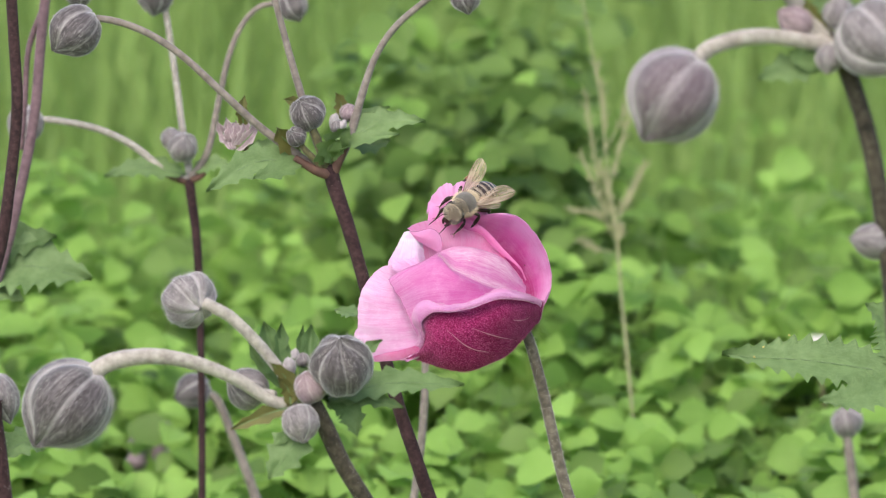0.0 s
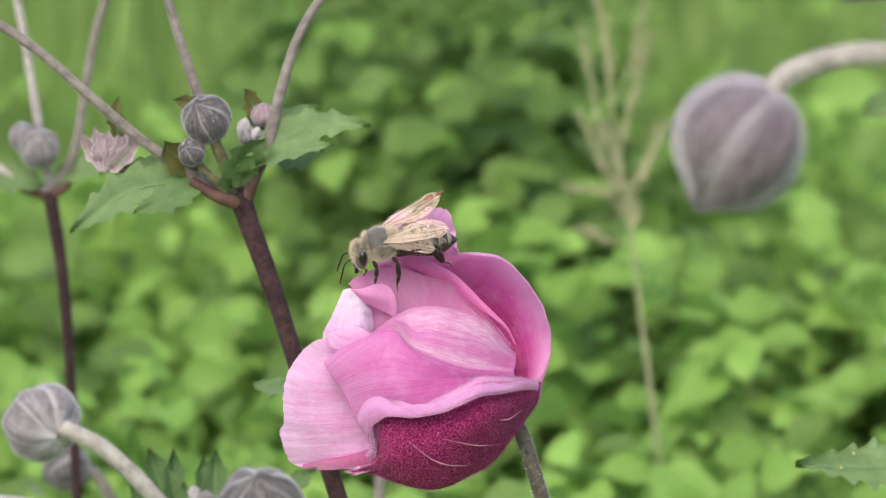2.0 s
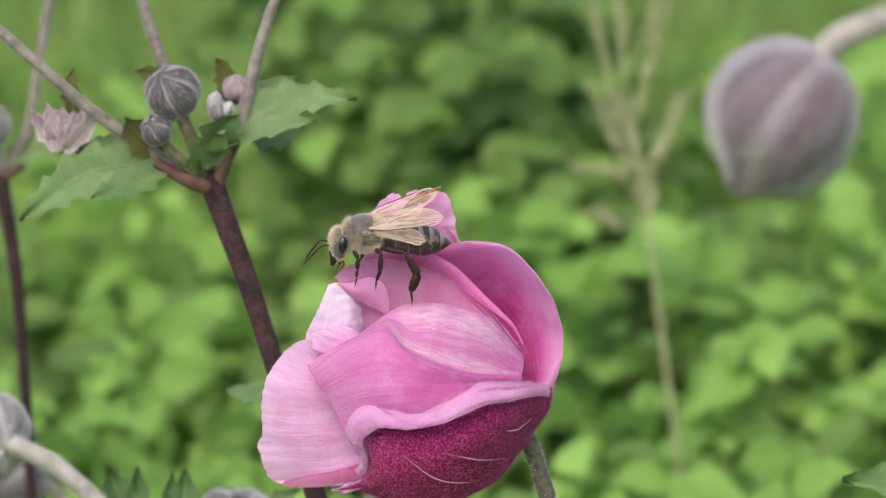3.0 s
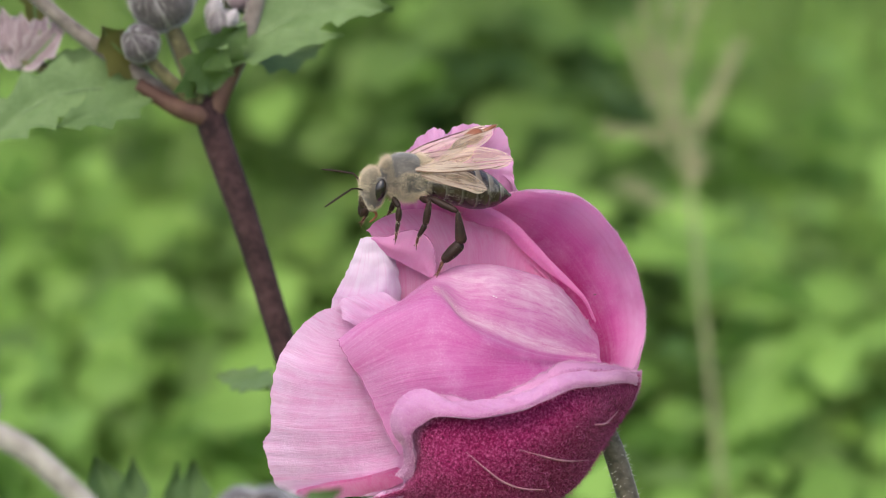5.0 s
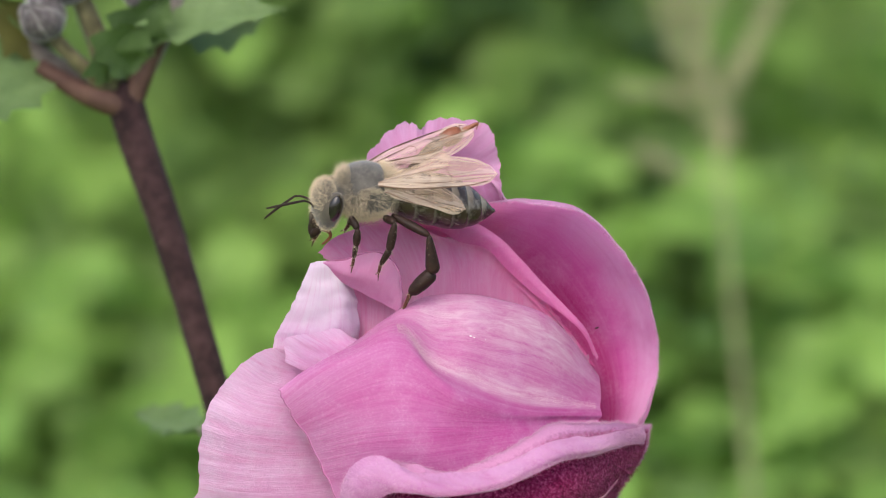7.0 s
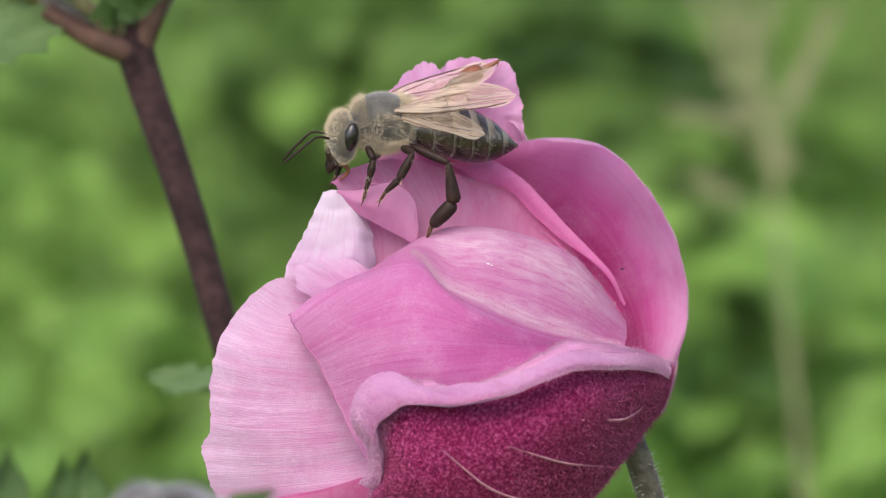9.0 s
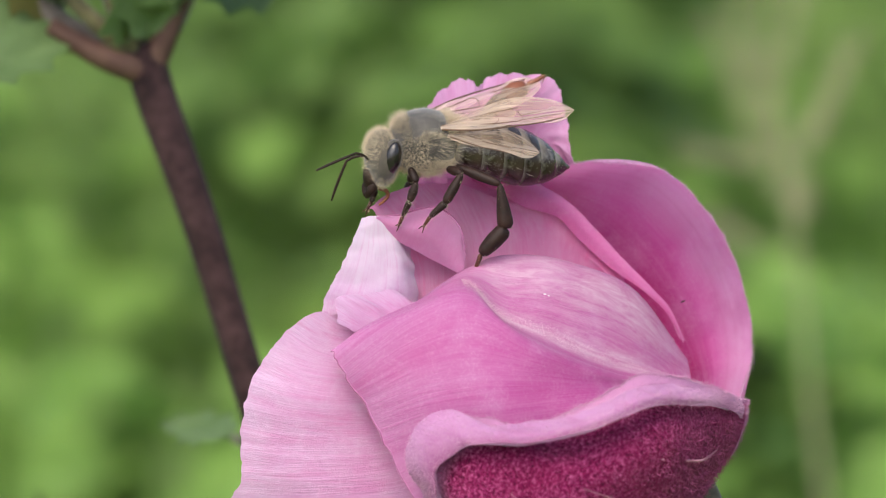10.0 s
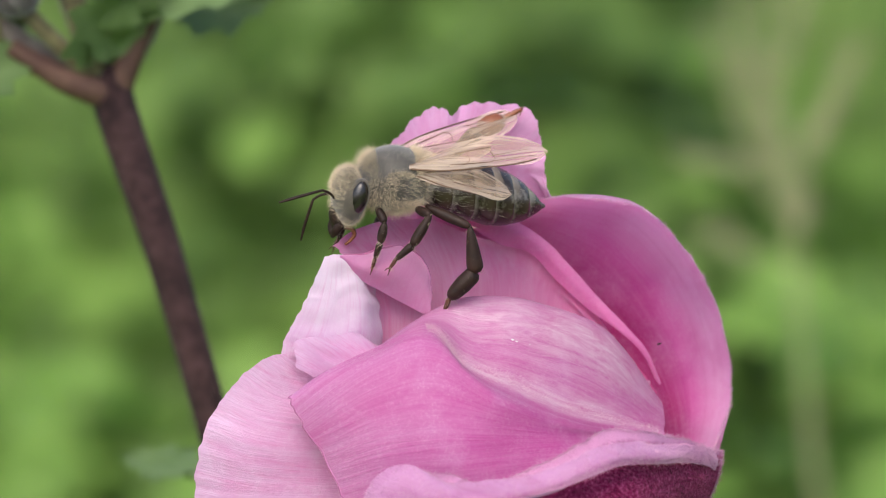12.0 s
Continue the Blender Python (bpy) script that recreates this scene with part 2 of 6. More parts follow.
    nt.links.new(c, tr.inputs["Color"])
    sh = add_node(nt, "ShaderNodeMixShader", Fac=glow)
    nt.links.new(b.outputs[0], sh.inputs[1])
    nt.links.new(tr.outputs[0], sh.inputs[2])
    nt.links.new(sh.outputs[0], nt.nodes["Material Output"].inputs["Surface"])
    return m


PETAL_IN = petal_material("petal_inner", (0.82, 0.50, 0.70), (0.80, 0.36, 0.60), (0.74, 0.16, 0.42), (0.72, 0.26, 0.52), glow=0.6)
PETAL_BACK = petal_material("petal_back", (0.80, 0.46, 0.70), (0.76, 0.32, 0.58), (0.70, 0.18, 0.44), (0.70, 0.28, 0.54), glow=0.6, lines=0.2)
PETAL_SIDE = petal_material("petal_middle", (0.84, 0.46, 0.68), (0.84, 0.31, 0.58), (0.80, 0.15, 0.45), (0.72, 0.15, 0.43), glow=0.58, side=True, cross=True, stops=(0.2, 0.5, 1.0), lines=0.5, patch=0.3)
PETAL_LEFT = petal_material("petal_left", (0.69, 0.45, 0.64), (0.63, 0.26, 0.50), (0.58, 0.12, 0.34), (0.60, 0.20, 0.44), stops=(0.05, 0.5, 1.02), lines=0.4, patch=0.5)
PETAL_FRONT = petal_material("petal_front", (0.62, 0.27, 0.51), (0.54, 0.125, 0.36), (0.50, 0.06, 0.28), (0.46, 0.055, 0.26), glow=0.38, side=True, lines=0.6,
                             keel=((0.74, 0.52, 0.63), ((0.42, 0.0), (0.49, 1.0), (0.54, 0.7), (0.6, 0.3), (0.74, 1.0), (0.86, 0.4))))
# brighter pink over its first stretch paints in light on that end
PETAL_DEEP = petal_material("petal_deep", (0.80, 0.38, 0.66), (0.70, 0.12, 0.44), (0.50, 0.016, 0.20), (0.56, 0.06, 0.32), stops=(0.5, 0.76, 1.02), patch=0.2, lines=0.12, brushed=0.1, cross=True, glow=0.58, fade=((0.84, 0.27, 0.58), ((0.2, 0.9), (0.42, 0.15), (0.6, 0.0))))
PETAL_PALE = petal_material("petal_pale", (0.69, 0.38, 0.61), (0.64, 0.24, 0.49), (0.58, 0.11, 0.34), (0.58, 0.18, 0.41))
PETAL_WHITE = petal_material("petal_white", (0.74, 0.62, 0.73), (0.68, 0.44, 0.64), (0.64, 0.24, 0.49), (0.60, 0.30, 0.52), stops=(0.1, 0.4, 0.85), patch=0.7, lines=0.3, side=True)
PETAL_LOBE = petal_material("petal_lobe", (0.76, 0.40, 0.63), (0.74, 0.34, 0.58), (0.70, 0.27, 0.52), (0.72, 0.32, 0.57), glow=0.55, patch=0.15, lines=0.1)
PETAL_FOLD = petal_material("petal_fold", (0.74, 0.24, 0.50), (0.72, 0.19, 0.46), (0.68, 0.14, 0.40), (0.68, 0.17, 0.43), glow=0.42, patch=0.2, lines=0.3)
PETAL_HOLLOW = petal_material("petal_hollow", (0.78, 0.22, 0.44), (0.76, 0.16, 0.38), (0.70, 0.11, 0.32), (0.72, 0.13, 0.34), glow=0.5, patch=0.1, lines=0.15)
PETAL_LIP = petal_material("petal_lip", (0.60, 0.30, 0.52), (0.50, 0.18, 0.40), (0.38, 0.05, 0.21), (0.44, 0.12, 0.33), stops=(0.1, 0.4, 0.9), patch=0.55, lines=0.3)
def velvet_material():
    """Crimson velvet outside of a petal: speckled nap with pale glints painted in, broad darker blotches, turning pink
    close to the rim (v = 1).
    """
    m, nt, b = material("petal_velvet")
    v = coords(nt, "Object")
    nap = noise_out(nt, v, 4600.0, 4.0, 0.75)
    c = ramp(nt, nap, [(0.36, (0.085, 0.002, 0.026)), (0.52, (0.24, 0.010, 0.085)), (0.66, (0.54, 0.12, 0.28))])
    c = mix(nt, ramp(nt, noise_out(nt, v, 130.0, 3.0), [(0.35, (0, 0, 0)), (0.7, (0.5, 0.5, 0.5))]), c, (0.13, 0.004, 0.035))
    sep = nt.nodes.new("ShaderNodeSeparateXYZ")
    nt.links.new(coords(nt, "UV"), sep.inputs[0])
    add = add_node(nt, "ShaderNodeMath")
    add.operation = "MULTIPLY_ADD"
    nt.links.new(nap, add.inputs[0])
    add.inputs[1].default_value = 0.06
    nt.links.new(sep.outputs["Y"], add.inputs[2])
    c = mix(nt, ramp(nt, add.outputs[0], [(0.945, (0, 0, 0)), (0.975, (0.5, 0.5, 0.5)), (1.0, (1, 1, 1))]), c, (0.56, 0.25, 0.44))
    nt.links.new(c, b.inputs["Base Color"])
    b.inputs["Roughness"].default_value, b.inputs["Specular IOR Level"].default_value = 0.85, 0.08
    b.inputs["Sheen Weight"].default_value, b.inputs["Sheen Roughness"].default_value = 0.06, 0.5
    bump(nt, b, nap, 0.7, 0.0004)
    return m


PETAL_OUT = velvet_material()
# dark rose for the cords that paint a shadow line along petal edges
PETAL_EDGE_SHADE = simple("petal_edge_shade", (0.30, 0.07, 0.18), (0.52, 0.20, 0.38), 900.0, 0.6)
PETAL_RIM = simple("petal_rim", (0.46, 0.14, 0.33), (0.64, 0.36, 0.54), 700.0, 0.7, 3.0, relief=0.5, dist=0.0003, sheen=0.4, spec=0.15, sss=0.2)
VEIN_PALE = simple("petal_vein", (0.28, 0.07, 0.14), (0.48, 0.23, 0.29), 900.0, 0.7)
FUZZ_CRIMSON = simple("fuzz_crimson", (0.20, 0.010, 0.075), (0.52, 0.12, 0.28), 900.0, 0.8)
CHITIN_SPECK = simple("dark_speck", (0.02, 0.01, 0.01), (0.05, 0.03, 0.03), 900.0, 0.6)
DEW_GLINT = simple("dew_glint", (0.7, 0.6, 0.65), (0.85, 0.8, 0.8), 900.0, 0.08, spec=0.8)
STEM_DARK = simple("stem_dark", (0.014, 0.007, 0.008), (0.07, 0.037, 0.037), 1300.0, 0.85, relief=0.5, sheen=0.05, spec=0.15, lo=0.4, hi=0.75)
STEM_GREY = simple("stem_grey", (0.075, 0.06, 0.05), (0.25, 0.215, 0.185), 900.0, 0.75, relief=0.4, sheen=0.2, spec=0.25)
STEM_PALE = simple("stem_pale", (0.15, 0.128, 0.112), (0.42, 0.39, 0.34), 900.0, 0.75, relief=0.3, sheen=0.3, spec=0.2)
STEM_PURPLE = simple("stem_purple", (0.06, 0.034, 0.042), (0.19, 0.12, 0.135), 800.0, 0.75, relief=0.3, sheen=0.15, spec=0.2)
FUZZ_GREY = simple("fuzz_grey", (0.27, 0.245, 0.215), (0.52, 0.49, 0.44), 300.0, 0.8)
STEM_GREEN = simple("stem_green", (0.045, 0.04, 0.018), (0.2, 0.18, 0.09), 1000.0, 0.75, relief=0.4, sheen=0.15, spec=0.25, lo=0.4, hi=0.7)
STEM_OLIVE = simple("stem_olive", (0.04, 0.034, 0.024), (0.18, 0.155, 0.115), 1000.0, 0.75, relief=0.4, sheen=0.25, spec=0.25, lo=0.4, hi=0.7)
STEM_BROWN = simple("stem_brown", (0.012, 0.010, 0.006), (0.095, 0.082, 0.055), 1100.0, 0.8, relief=0.5, sheen=0.1, spec=0.2, lo=0.42, hi=0.75)
FUZZ_BROWN = simple("fuzz_brown", (0.09, 0.062, 0.052), (0.26, 0.2, 0.17), 300.0, 0.8)
STEM_RED = simple("stem_red", (0.05, 0.023, 0.02), (0.13, 0.075, 0.055), 700.0, 0.7, relief=0.3, spec=0.2)
FUZZ = simple("fuzz", (0.55, 0.5, 0.47), (0.8, 0.76, 0.72), 200.0, 0.8)
FUZZ_BUD = simple("fuzz_bud", (0.14, 0.12, 0.12), (0.58, 0.55, 0.53), 500.0, 0.8)
FUZZ_CREST = simple("fuzz_crest", (0.62, 0.36, 0.47), (0.80, 0.58, 0.64), 200.0, 0.8)
FUZZ_PINK = simple("fuzz_pink", (0.48, 0.2, 0.36), (0.72, 0.46, 0.61), 200.0, 0.8)
LEAF = leaf_material("leaf", (0.06, 0.115, 0.03), (0.21, 0.31, 0.125), (0.30, 0.40, 0.21), 350.0, 0.3, 0.5)
LEAFLET = leaf_material("leaflet", (0.04, 0.085, 0.024), (0.13, 0.215, 0.075), (0.2, 0.28, 0.13), 350.0, 0.3, 0.5)
LEAF_VEIN = simple("leaf_vein", (0.07, 0.12, 0.04), (0.15, 0.23, 0.085), 400.0)
BRACT = leaf_material("bract", (0.05, 0.058, 0.016), (0.17, 0.165, 0.05), (0.22, 0.15, 0.07), 350.0, 0.2)
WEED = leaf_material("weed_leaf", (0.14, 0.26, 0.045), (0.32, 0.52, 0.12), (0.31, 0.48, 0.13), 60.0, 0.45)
# darker copy of the weed green that stands in for shade
WEED_SHADE_TINT = leaf_material("weed_shade_tint", (0.09, 0.16, 0.035), (0.19, 0.30, 0.075), (0.18, 0.27, 0.075), 60.0, 0.45)
GRASS = leaf_material("grass_blade", (0.14, 0.225, 0.05), (0.30, 0.43, 0.125), (0.28, 0.39, 0.12), 40.0, 0.38)
POLLEN = simple("pollen", (0.36, 0.3, 0.07), (0.55, 0.46, 0.16), 600.0, 0.7)
STRAW = simple("straw", (0.18, 0.19, 0.09), (0.34, 0.335, 0.18), 300.0, 0.6)
GROUND = simple("meadow_ground", (0.11, 0.19, 0.035), (0.28, 0.43, 0.09), 30.0, 0.9, 5.0, relief=0.6, dist=0.02)


def bud_material(name, dark, mid, light, margin=0.15):
    """Bud scale: a felt of short silky hairs in blotches of grey and purple, paler along the scale's edges and towards its stalk."""
    m, nt, b = material(name)
    lines = noise_out(nt, coords(nt, "UV", (26, 2.2, 1)), 1.0, 6.0, 0.72, 0.7)
    felt = noise_out(nt, coords(nt, "Object"), 1500.0, 4.0, 0.7)
    c = ramp(nt, lines, [(0.35, dark), (0.54, mid), (0.72, light)])
    c = mix(nt, 0.28, c, ramp(nt, felt, [(0.36, dark), (0.54, mid), (0.74, light)]))
    c = mix(nt, 0.3, c, ramp(nt, noise_out(nt, coords(nt, "Object"), 260.0, 3.0), [(0.35, dark), (0.65, mid)]))
    sep = nt.nodes.new("ShaderNodeSeparateXYZ")
    nt.links.new(coords(nt, "UV"), sep.inputs[0])
    side = ramp(nt, sep.outputs["X"], [(0.0, (0.8, 0.8, 0.8)), (margin / 3, (0.45, 0.45, 0.45)), (margin, (0, 0, 0)), (1 - margin, (0, 0, 0)), (1 - margin / 3, (0.45, 0.45, 0.45)), (1.0, (0.8, 0.8, 0.8))])
    c = mix(nt, side, c, mix(nt, 0.75, c, light))
    c = mix(nt, ramp(nt, sep.outputs["Y"], [(0.78, (0, 0, 0)), (1.0, (0.6, 0.6, 0.6))]), c, light)
    nt.links.new(c, b.inputs["Base Color"])
    b.inputs["Roughness"].default_value, b.inputs["Specular IOR Level"].default_value = 0.8, 0.15
    b.inputs["Sheen Weight"].default_value, b.inputs["Sheen Roughness"].default_value = 0.8, 0.32
    bump(nt, b, felt, 0.5, 0.0003)
    return m


BUD = bud_material("bud_silk", (0.026, 0.021, 0.022), (0.09, 0.078, 0.081), (0.54, 0.51, 0.50))
BUD_PANEL = bud_material("bud_panel", (0.05, 0.036, 0.042), (0.13, 0.10, 0.112), (0.42, 0.385, 0.39), 0.3)
BUD_PINK = bud_material("bud_pink", (0.12, 0.075, 0.082), (0.28, 0.21, 0.225), (0.52, 0.45, 0.46))
BUD_WHITE = bud_material("bud_white", (0.2, 0.17, 0.175), (0.38, 0.35, 0.355), (0.6, 0.57, 0.57))
BUD_PALE = bud_material("bud_pale", (0.05, 0.041, 0.043), (0.19, 0.17, 0.172), (0.60, 0.56, 0.55))


# ---- ground and far meadow ----
g = Build()
n = 60
side = np.sign(np.linspace(-1, 1, n)) * np.abs(np.linspace(-1, 1, n)) ** 3 * 60
gx, gy = np.meshgrid(side, side)
gz = np.array([[0.02 * noise.noise((x * 1.7, y * 1.7, 0)) + 0.004 * noise.noise((x * 9, y * 9, 3)) - 0.02 for x in side] for y in side])
g.grid(np.stack([gx, gy, gz], -1))
ground = tagged(new("ground", g.mesh("ground", [GROUND])), "uneven green meadow ground under weeds and grass", "ground", "", "structure")


# ---- plant makers ----
def rod(name, points, radii, mat, parent, seg=10, n=None, fuzz=0.0, count=0, hair_mat=None, label=""):
    """A stem through the given world places, with an optional coat of short hairs."""
    if isinstance(points, tuple):
        seen_line, root = spline(points[0], n or 40), np.array(tuple(points[1]))
        a, d = seen_line[-1], unit(seen_line[-1] - seen_line[-3])
        reach = np.linalg.norm(root - a)
        t = np.linspace(0, 1, 13)[1:, None]
        line = np.vstack([seen_line, a * (1 - t) ** 2 + 2 * (a + d * reach * 0.4) * t * (1 - t) + root * t ** 2])
    else:
        line = spline(points, n or max(8, 5 * len(points)))
    b = Build()
    b.tube(line, radii, seg)
    ob = part(name, b, mat, parent, label)
    if count:
        h, t = Build(), normals_of(line)
        rr = np.interp(np.linspace(0, 1, len(line)), np.linspace(0, 1, len(radii)), radii)
        for _ in range(count):
            k = random.uniform(0, len(line) - 1.001)
            i, f = int(k), k % 1
            c = line[i] * (1 - f) + line[i + 1] * f
            d = np.cross(t[i], np.random.normal(size=3))
            d /= np.linalg.norm(d)
            h.hair(c + d * rr[i] * 0.9, c + d * (rr[i] + fuzz * random.uniform(0.5, 1.2)) + t[i] * fuzz * random.uniform(-0.4, 0.4), 0.00005)
        part("fuzz", h, hair_mat or FUZZ, ob, "", "stuff")
    return ob


def frame_of(d):
    d = np.array(tuple(d), float)
    d /= np.linalg.norm(d)
    a = np.cross(d, (0.2, 0.5, 0.84))
    a /= np.linalg.norm(a)
    return d, a, np.cross(d, a)


def bud(centre, radius, tip, parent, mats=None, scales=5, turn=0.0, flat=0.95, hairs=260, label=""):
    """A round closed bud: a core under overlapping silky scales that meet at its tip. centre in the world, tip a direction."""
    mats = mats or BUD
    d, a, b = frame_of(tip)
    c = np.array(tuple(centre))
    salt = 100 * (c[0] + c[2]) + radius * 777

    def skin(th, ph):
        lump = 1 + 0.07 * noise.noise((math.cos(ph) * 1.1 + salt, math.sin(ph) * 1.1, th * 0.8)) + 0.022 * math.cos(scales * (ph - turn))
        return radius * (lump * (1 + 0.03 * math.cos(2 * th)) + 0.16 * math.exp(-(th / 0.24) ** 2) - 0.05 * math.exp(-((math.pi - th) / 0.5) ** 2))

    core = Build()
    core.ball(c, (radius * 0.88 * flat, radius * 0.88, radius * 0.88), (d, a, b), 14, 9)
    top = part("bud", core, mats, parent, label)
    for k in range(scales):
        s = Build()
        mid, half = turn + 2 * np.pi * k / scales, np.pi / scales * random.uniform(1.08, 1.3)
        g = np.zeros((19, 12, 3))
        lift = 1.0 + (0.0, 0.045, 0.02, 0.05, 0.01, 0.035, 0.0)[k % 7]
        for j, th in enumerate(np.linspace(0.01, np.pi * 0.97, 19)):
            for i, u in enumerate(np.linspace(-1, 1, 12)):
                ph = mid + half * u + 0.22 * np.sin(th) * (1 if k % 2 else 0.6)
                r = skin(th, ph) * (lift + 0.055 * (1 - u * u) - 0.03 - 0.03 * (abs(u) > 0.95))
                g[j, i] = c + d * np.cos(th) * r * flat + (a * np.cos(ph) + b * np.sin(ph)) * np.sin(th) * r
        s.grid(g)
        part("sepal", s, mats, top)
    if hairs:
        h = Build()
        for _ in range(hairs * 5):
            th, ph = math.acos(random.uniform(-1, 1)), random.uniform(0, 2 * math.pi)
            r = skin(th, ph) * 1.03
            out = d * math.cos(th) * flat + (a * math.cos(ph) + b * math.sin(ph)) * math.sin(th)
            lay = unit(d - out * (out @ d) / (out @ out))
            root = c + out * r
            h.hair(root, root + (out * random.uniform(0.02, 0.11) + lay * random.uniform(0.05, 0.22) + np.random.normal(size=3) * 0.03) * radius, 0.00004)
        part("fuzz", h, FUZZ_BUD, top, "", "stuff")
    return top


def leaf_sheet(b, base, mid, tip, width, up, teeth=6, fold=0.25, wave=0.06, mat=0):
    """One toothed blade from base over mid to tip, with both its faces."""
    rows = teeth * 4 + 1
    line, up = spline([base, mid, tip], rows), np.array(tuple(up), float)
    t = normals_of(line)
    size = np.linalg.norm(line[-1] - line[0])
    top, low = np.zeros((rows, 9, 3)), np.zeros((rows, 9, 3))
    for j in range(rows):
        s = j / (rows - 1)
        across = np.cross(t[j], up)
        across /= np.linalg.norm(across) + 1e-9
        nrm = np.cross(across, t[j])
        shape = width * (np.sin(np.pi * min(1, s ** 0.75 * 0.97 + 0.03)) ** 0.85 + 0.02)
        saw = 1 + 0.62 * ((1.0 - (j % 4) / 3.0) if j % 4 else -0.1) * (s < 0.98)
        for i, u in enumerate(np.linspace(-1, 1, 9)):
            w = shape * u * (saw if abs(u) > 0.9 else 1)
            z = abs(u) * fold * width + wave * width * 2 * noise.noise((s * 5 + size * 300, u * 2.5, width * 800))
            z -= 0.05 * width * (abs(np.sin(s * np.pi * teeth)) * (1 - abs(u)))
            top[j, i] = line[j] + across * w + t[j] * abs(u) * width * 0.25 * (1 - s) + nrm * z
            low[j, i] = top[j, i] - nrm * 0.00022 * (1 - u ** 4)
    b.grid(top, mat)
    b.grid(low, mat, flip=True)


def leaf(parent, base, mid, tip, width, up=(0, -0.4, 1), mat=None, lobes=(), teeth=6, name="leaf", label="", fold=0.25):
    """A leaf of one main blade and side lobes, each lobe given as (mid, tip, width)."""
    b = Build()
    leaf_sheet(b, base, mid, tip, width, up, teeth, fold)
    for m, t, w in lobes:
        leaf_sheet(b, base, m, t, w, up, max(3, teeth - 2), fold)
    ob = part(name, b, mat or LEAF, parent, label)
    r = Build()
    ln = spline([base, mid, tip], 12)
    r.tube(ln - np.array(tuple(up)) * 0.0001, [0.0002, 0.00013, 0.00005], 6)
    part("midrib", r, LEAF_VEIN, ob)
    return ob


def foot(points, dx=0.0, dy=0.0):
    """World places of a stem, and its foot on the ground."""
    w = plans(points)
    return w, Vector((w[-1].x + dx, w[-1].y + dy + 0.02, -0.02))


def plant(points, label, dx=0.0, dy=0.0):
    w = foot(points, dx, dy)
    return thing("anemone_plant", w[1], label, "plant", "anemones in the meadow"), w


MM = 0.001

# ---- pink flower ----
w = foot([(-0.20, -0.20, -0.62), (-0.06, -0.18, -0.90), (0.06, -0.20, -1.11), (0.24, -0.20, -1.71), (0.43, -0.20, -2.48), (0.60, -0.20, -3.17), (0.76, -0.20, -3.68), (0.95, -0.20, -4.54)], 0.01)
flower = thing("anemone_flower", w[1], "half-open pink anemone flower with velvety crimson outside on a hairy stem", "flower")
rod("flower_stem", w, [0.8 * MM, 0.85 * MM, 0.85 * MM, 0.85 * MM, 1.0 * MM], STEM_OLIVE, flower, 12, 60, 0.45 * MM, 1300, label="grey-brown hairy curved stem")


HEART = Vector((-0.9, -0.5, -0.1))
b = Build()
b.ball(np.array(tuple(plan(-0.28, -0.1, -0.52))), (2.6 * MM, 2.2 * MM, 2.2 * MM), frame_of((-0.3, 0.2, 0.8)), 14, 9)
blossom = part("blossom", b, STEM_GREEN, flower, "cup of pink petals", origin=plan(*HEART))


def loft(curves, nu, nv, ripple=0.0, edge_ripple=0.0, seed=0, jag=1.0):
    """A sheet over smooth curves laid one after another (plan centimetres); waves grow towards the last one."""
    rows = np.array([spline(c, nu) for c in curves])
    g = np.array([spline(rows[:, i], nv, False) for i in range(nu)]).swapaxes(0, 1)
    du, dv = np.gradient(g, axis=1), np.gradient(g, axis=0)
    nr = np.cross(du, dv)
    nr /= np.linalg.norm(nr, axis=2)[..., None] + 1e-9
    for j in range(nv):
        for i in range(nu):
            s = j / (nv - 1)
            k = ripple * noise.noise((i / nu * 7 + seed, s * 3, seed * 1.7)) + edge_ripple * s ** 3 * noise.noise((i / nu * 22, seed, 0.5))
            k += edge_ripple * 0.4 * s ** 8 * noise.noise((i / nu * 60, seed, 4.5))
            g[j, i] += nr[j, i] * k
    for i in range(nu):
        g[-1, i] += dv[-1, i] * jag * ((0.45 * noise.noise((i * 0.23, seed, 2.2)) + 0.35 * noise.noise((i * 0.71, seed, 5.2))) if edge_ripple else 0)
    for j in range(nv):
        g[j, 0] += du[j, 0] * (0.5 * noise.noise((j * 0.31, seed, 7.2)) + 0.4 * noise.noise((j * 0.9, seed, 1.2)))
    return g, nr


def petal(curves, name, inner, outer, thick=0.035, nu=48, nv=26, ripple=0.03, edge=0.03, seed=0, label="", face=(0.67, 1.0), jag=1.0, cords=()):
    """A petal with a front and a back face of their own colours and a closed edge. face: the rows that show which side
    is the front.
    cords: edges (rim, start or end) given a fine dark tube that stands in for the shadow line there."""
    g, nr = loft(curves, nu, nv, ripple, edge, seed, jag)
    if nr[int(face[0] * nv):int(face[1] * nv), :, 1].mean() < 0:
        nr = -nr
    taper = np.ones(g.shape[:2])
    taper[-1], taper[:, 0], taper[:, -1] = 0.05, 0.05, 0.05
    back = g + nr * (thick * taper)[..., None]
    to = np.array(PLAN)
    b = Build()
    b.grid(g @ to[:3, :3].T + to[:3, 3], 0)
    b.grid(back @ to[:3, :3].T + to[:3, 3], 1, flip=True)
    for which in cords:
        line = {"rim": g[-1], "start": g[:, 0], "end": g[:, -1]}[which] @ to[:3, :3].T + to[:3, 3]
        b.tube(line, [0.03 * MM, 0.055 * MM, 0.04 * MM, 0.055 * MM, 0.03 * MM], 5, 2)
    return part(name, b, [inner, outer, PETAL_EDGE_SHADE], blossom, label), g


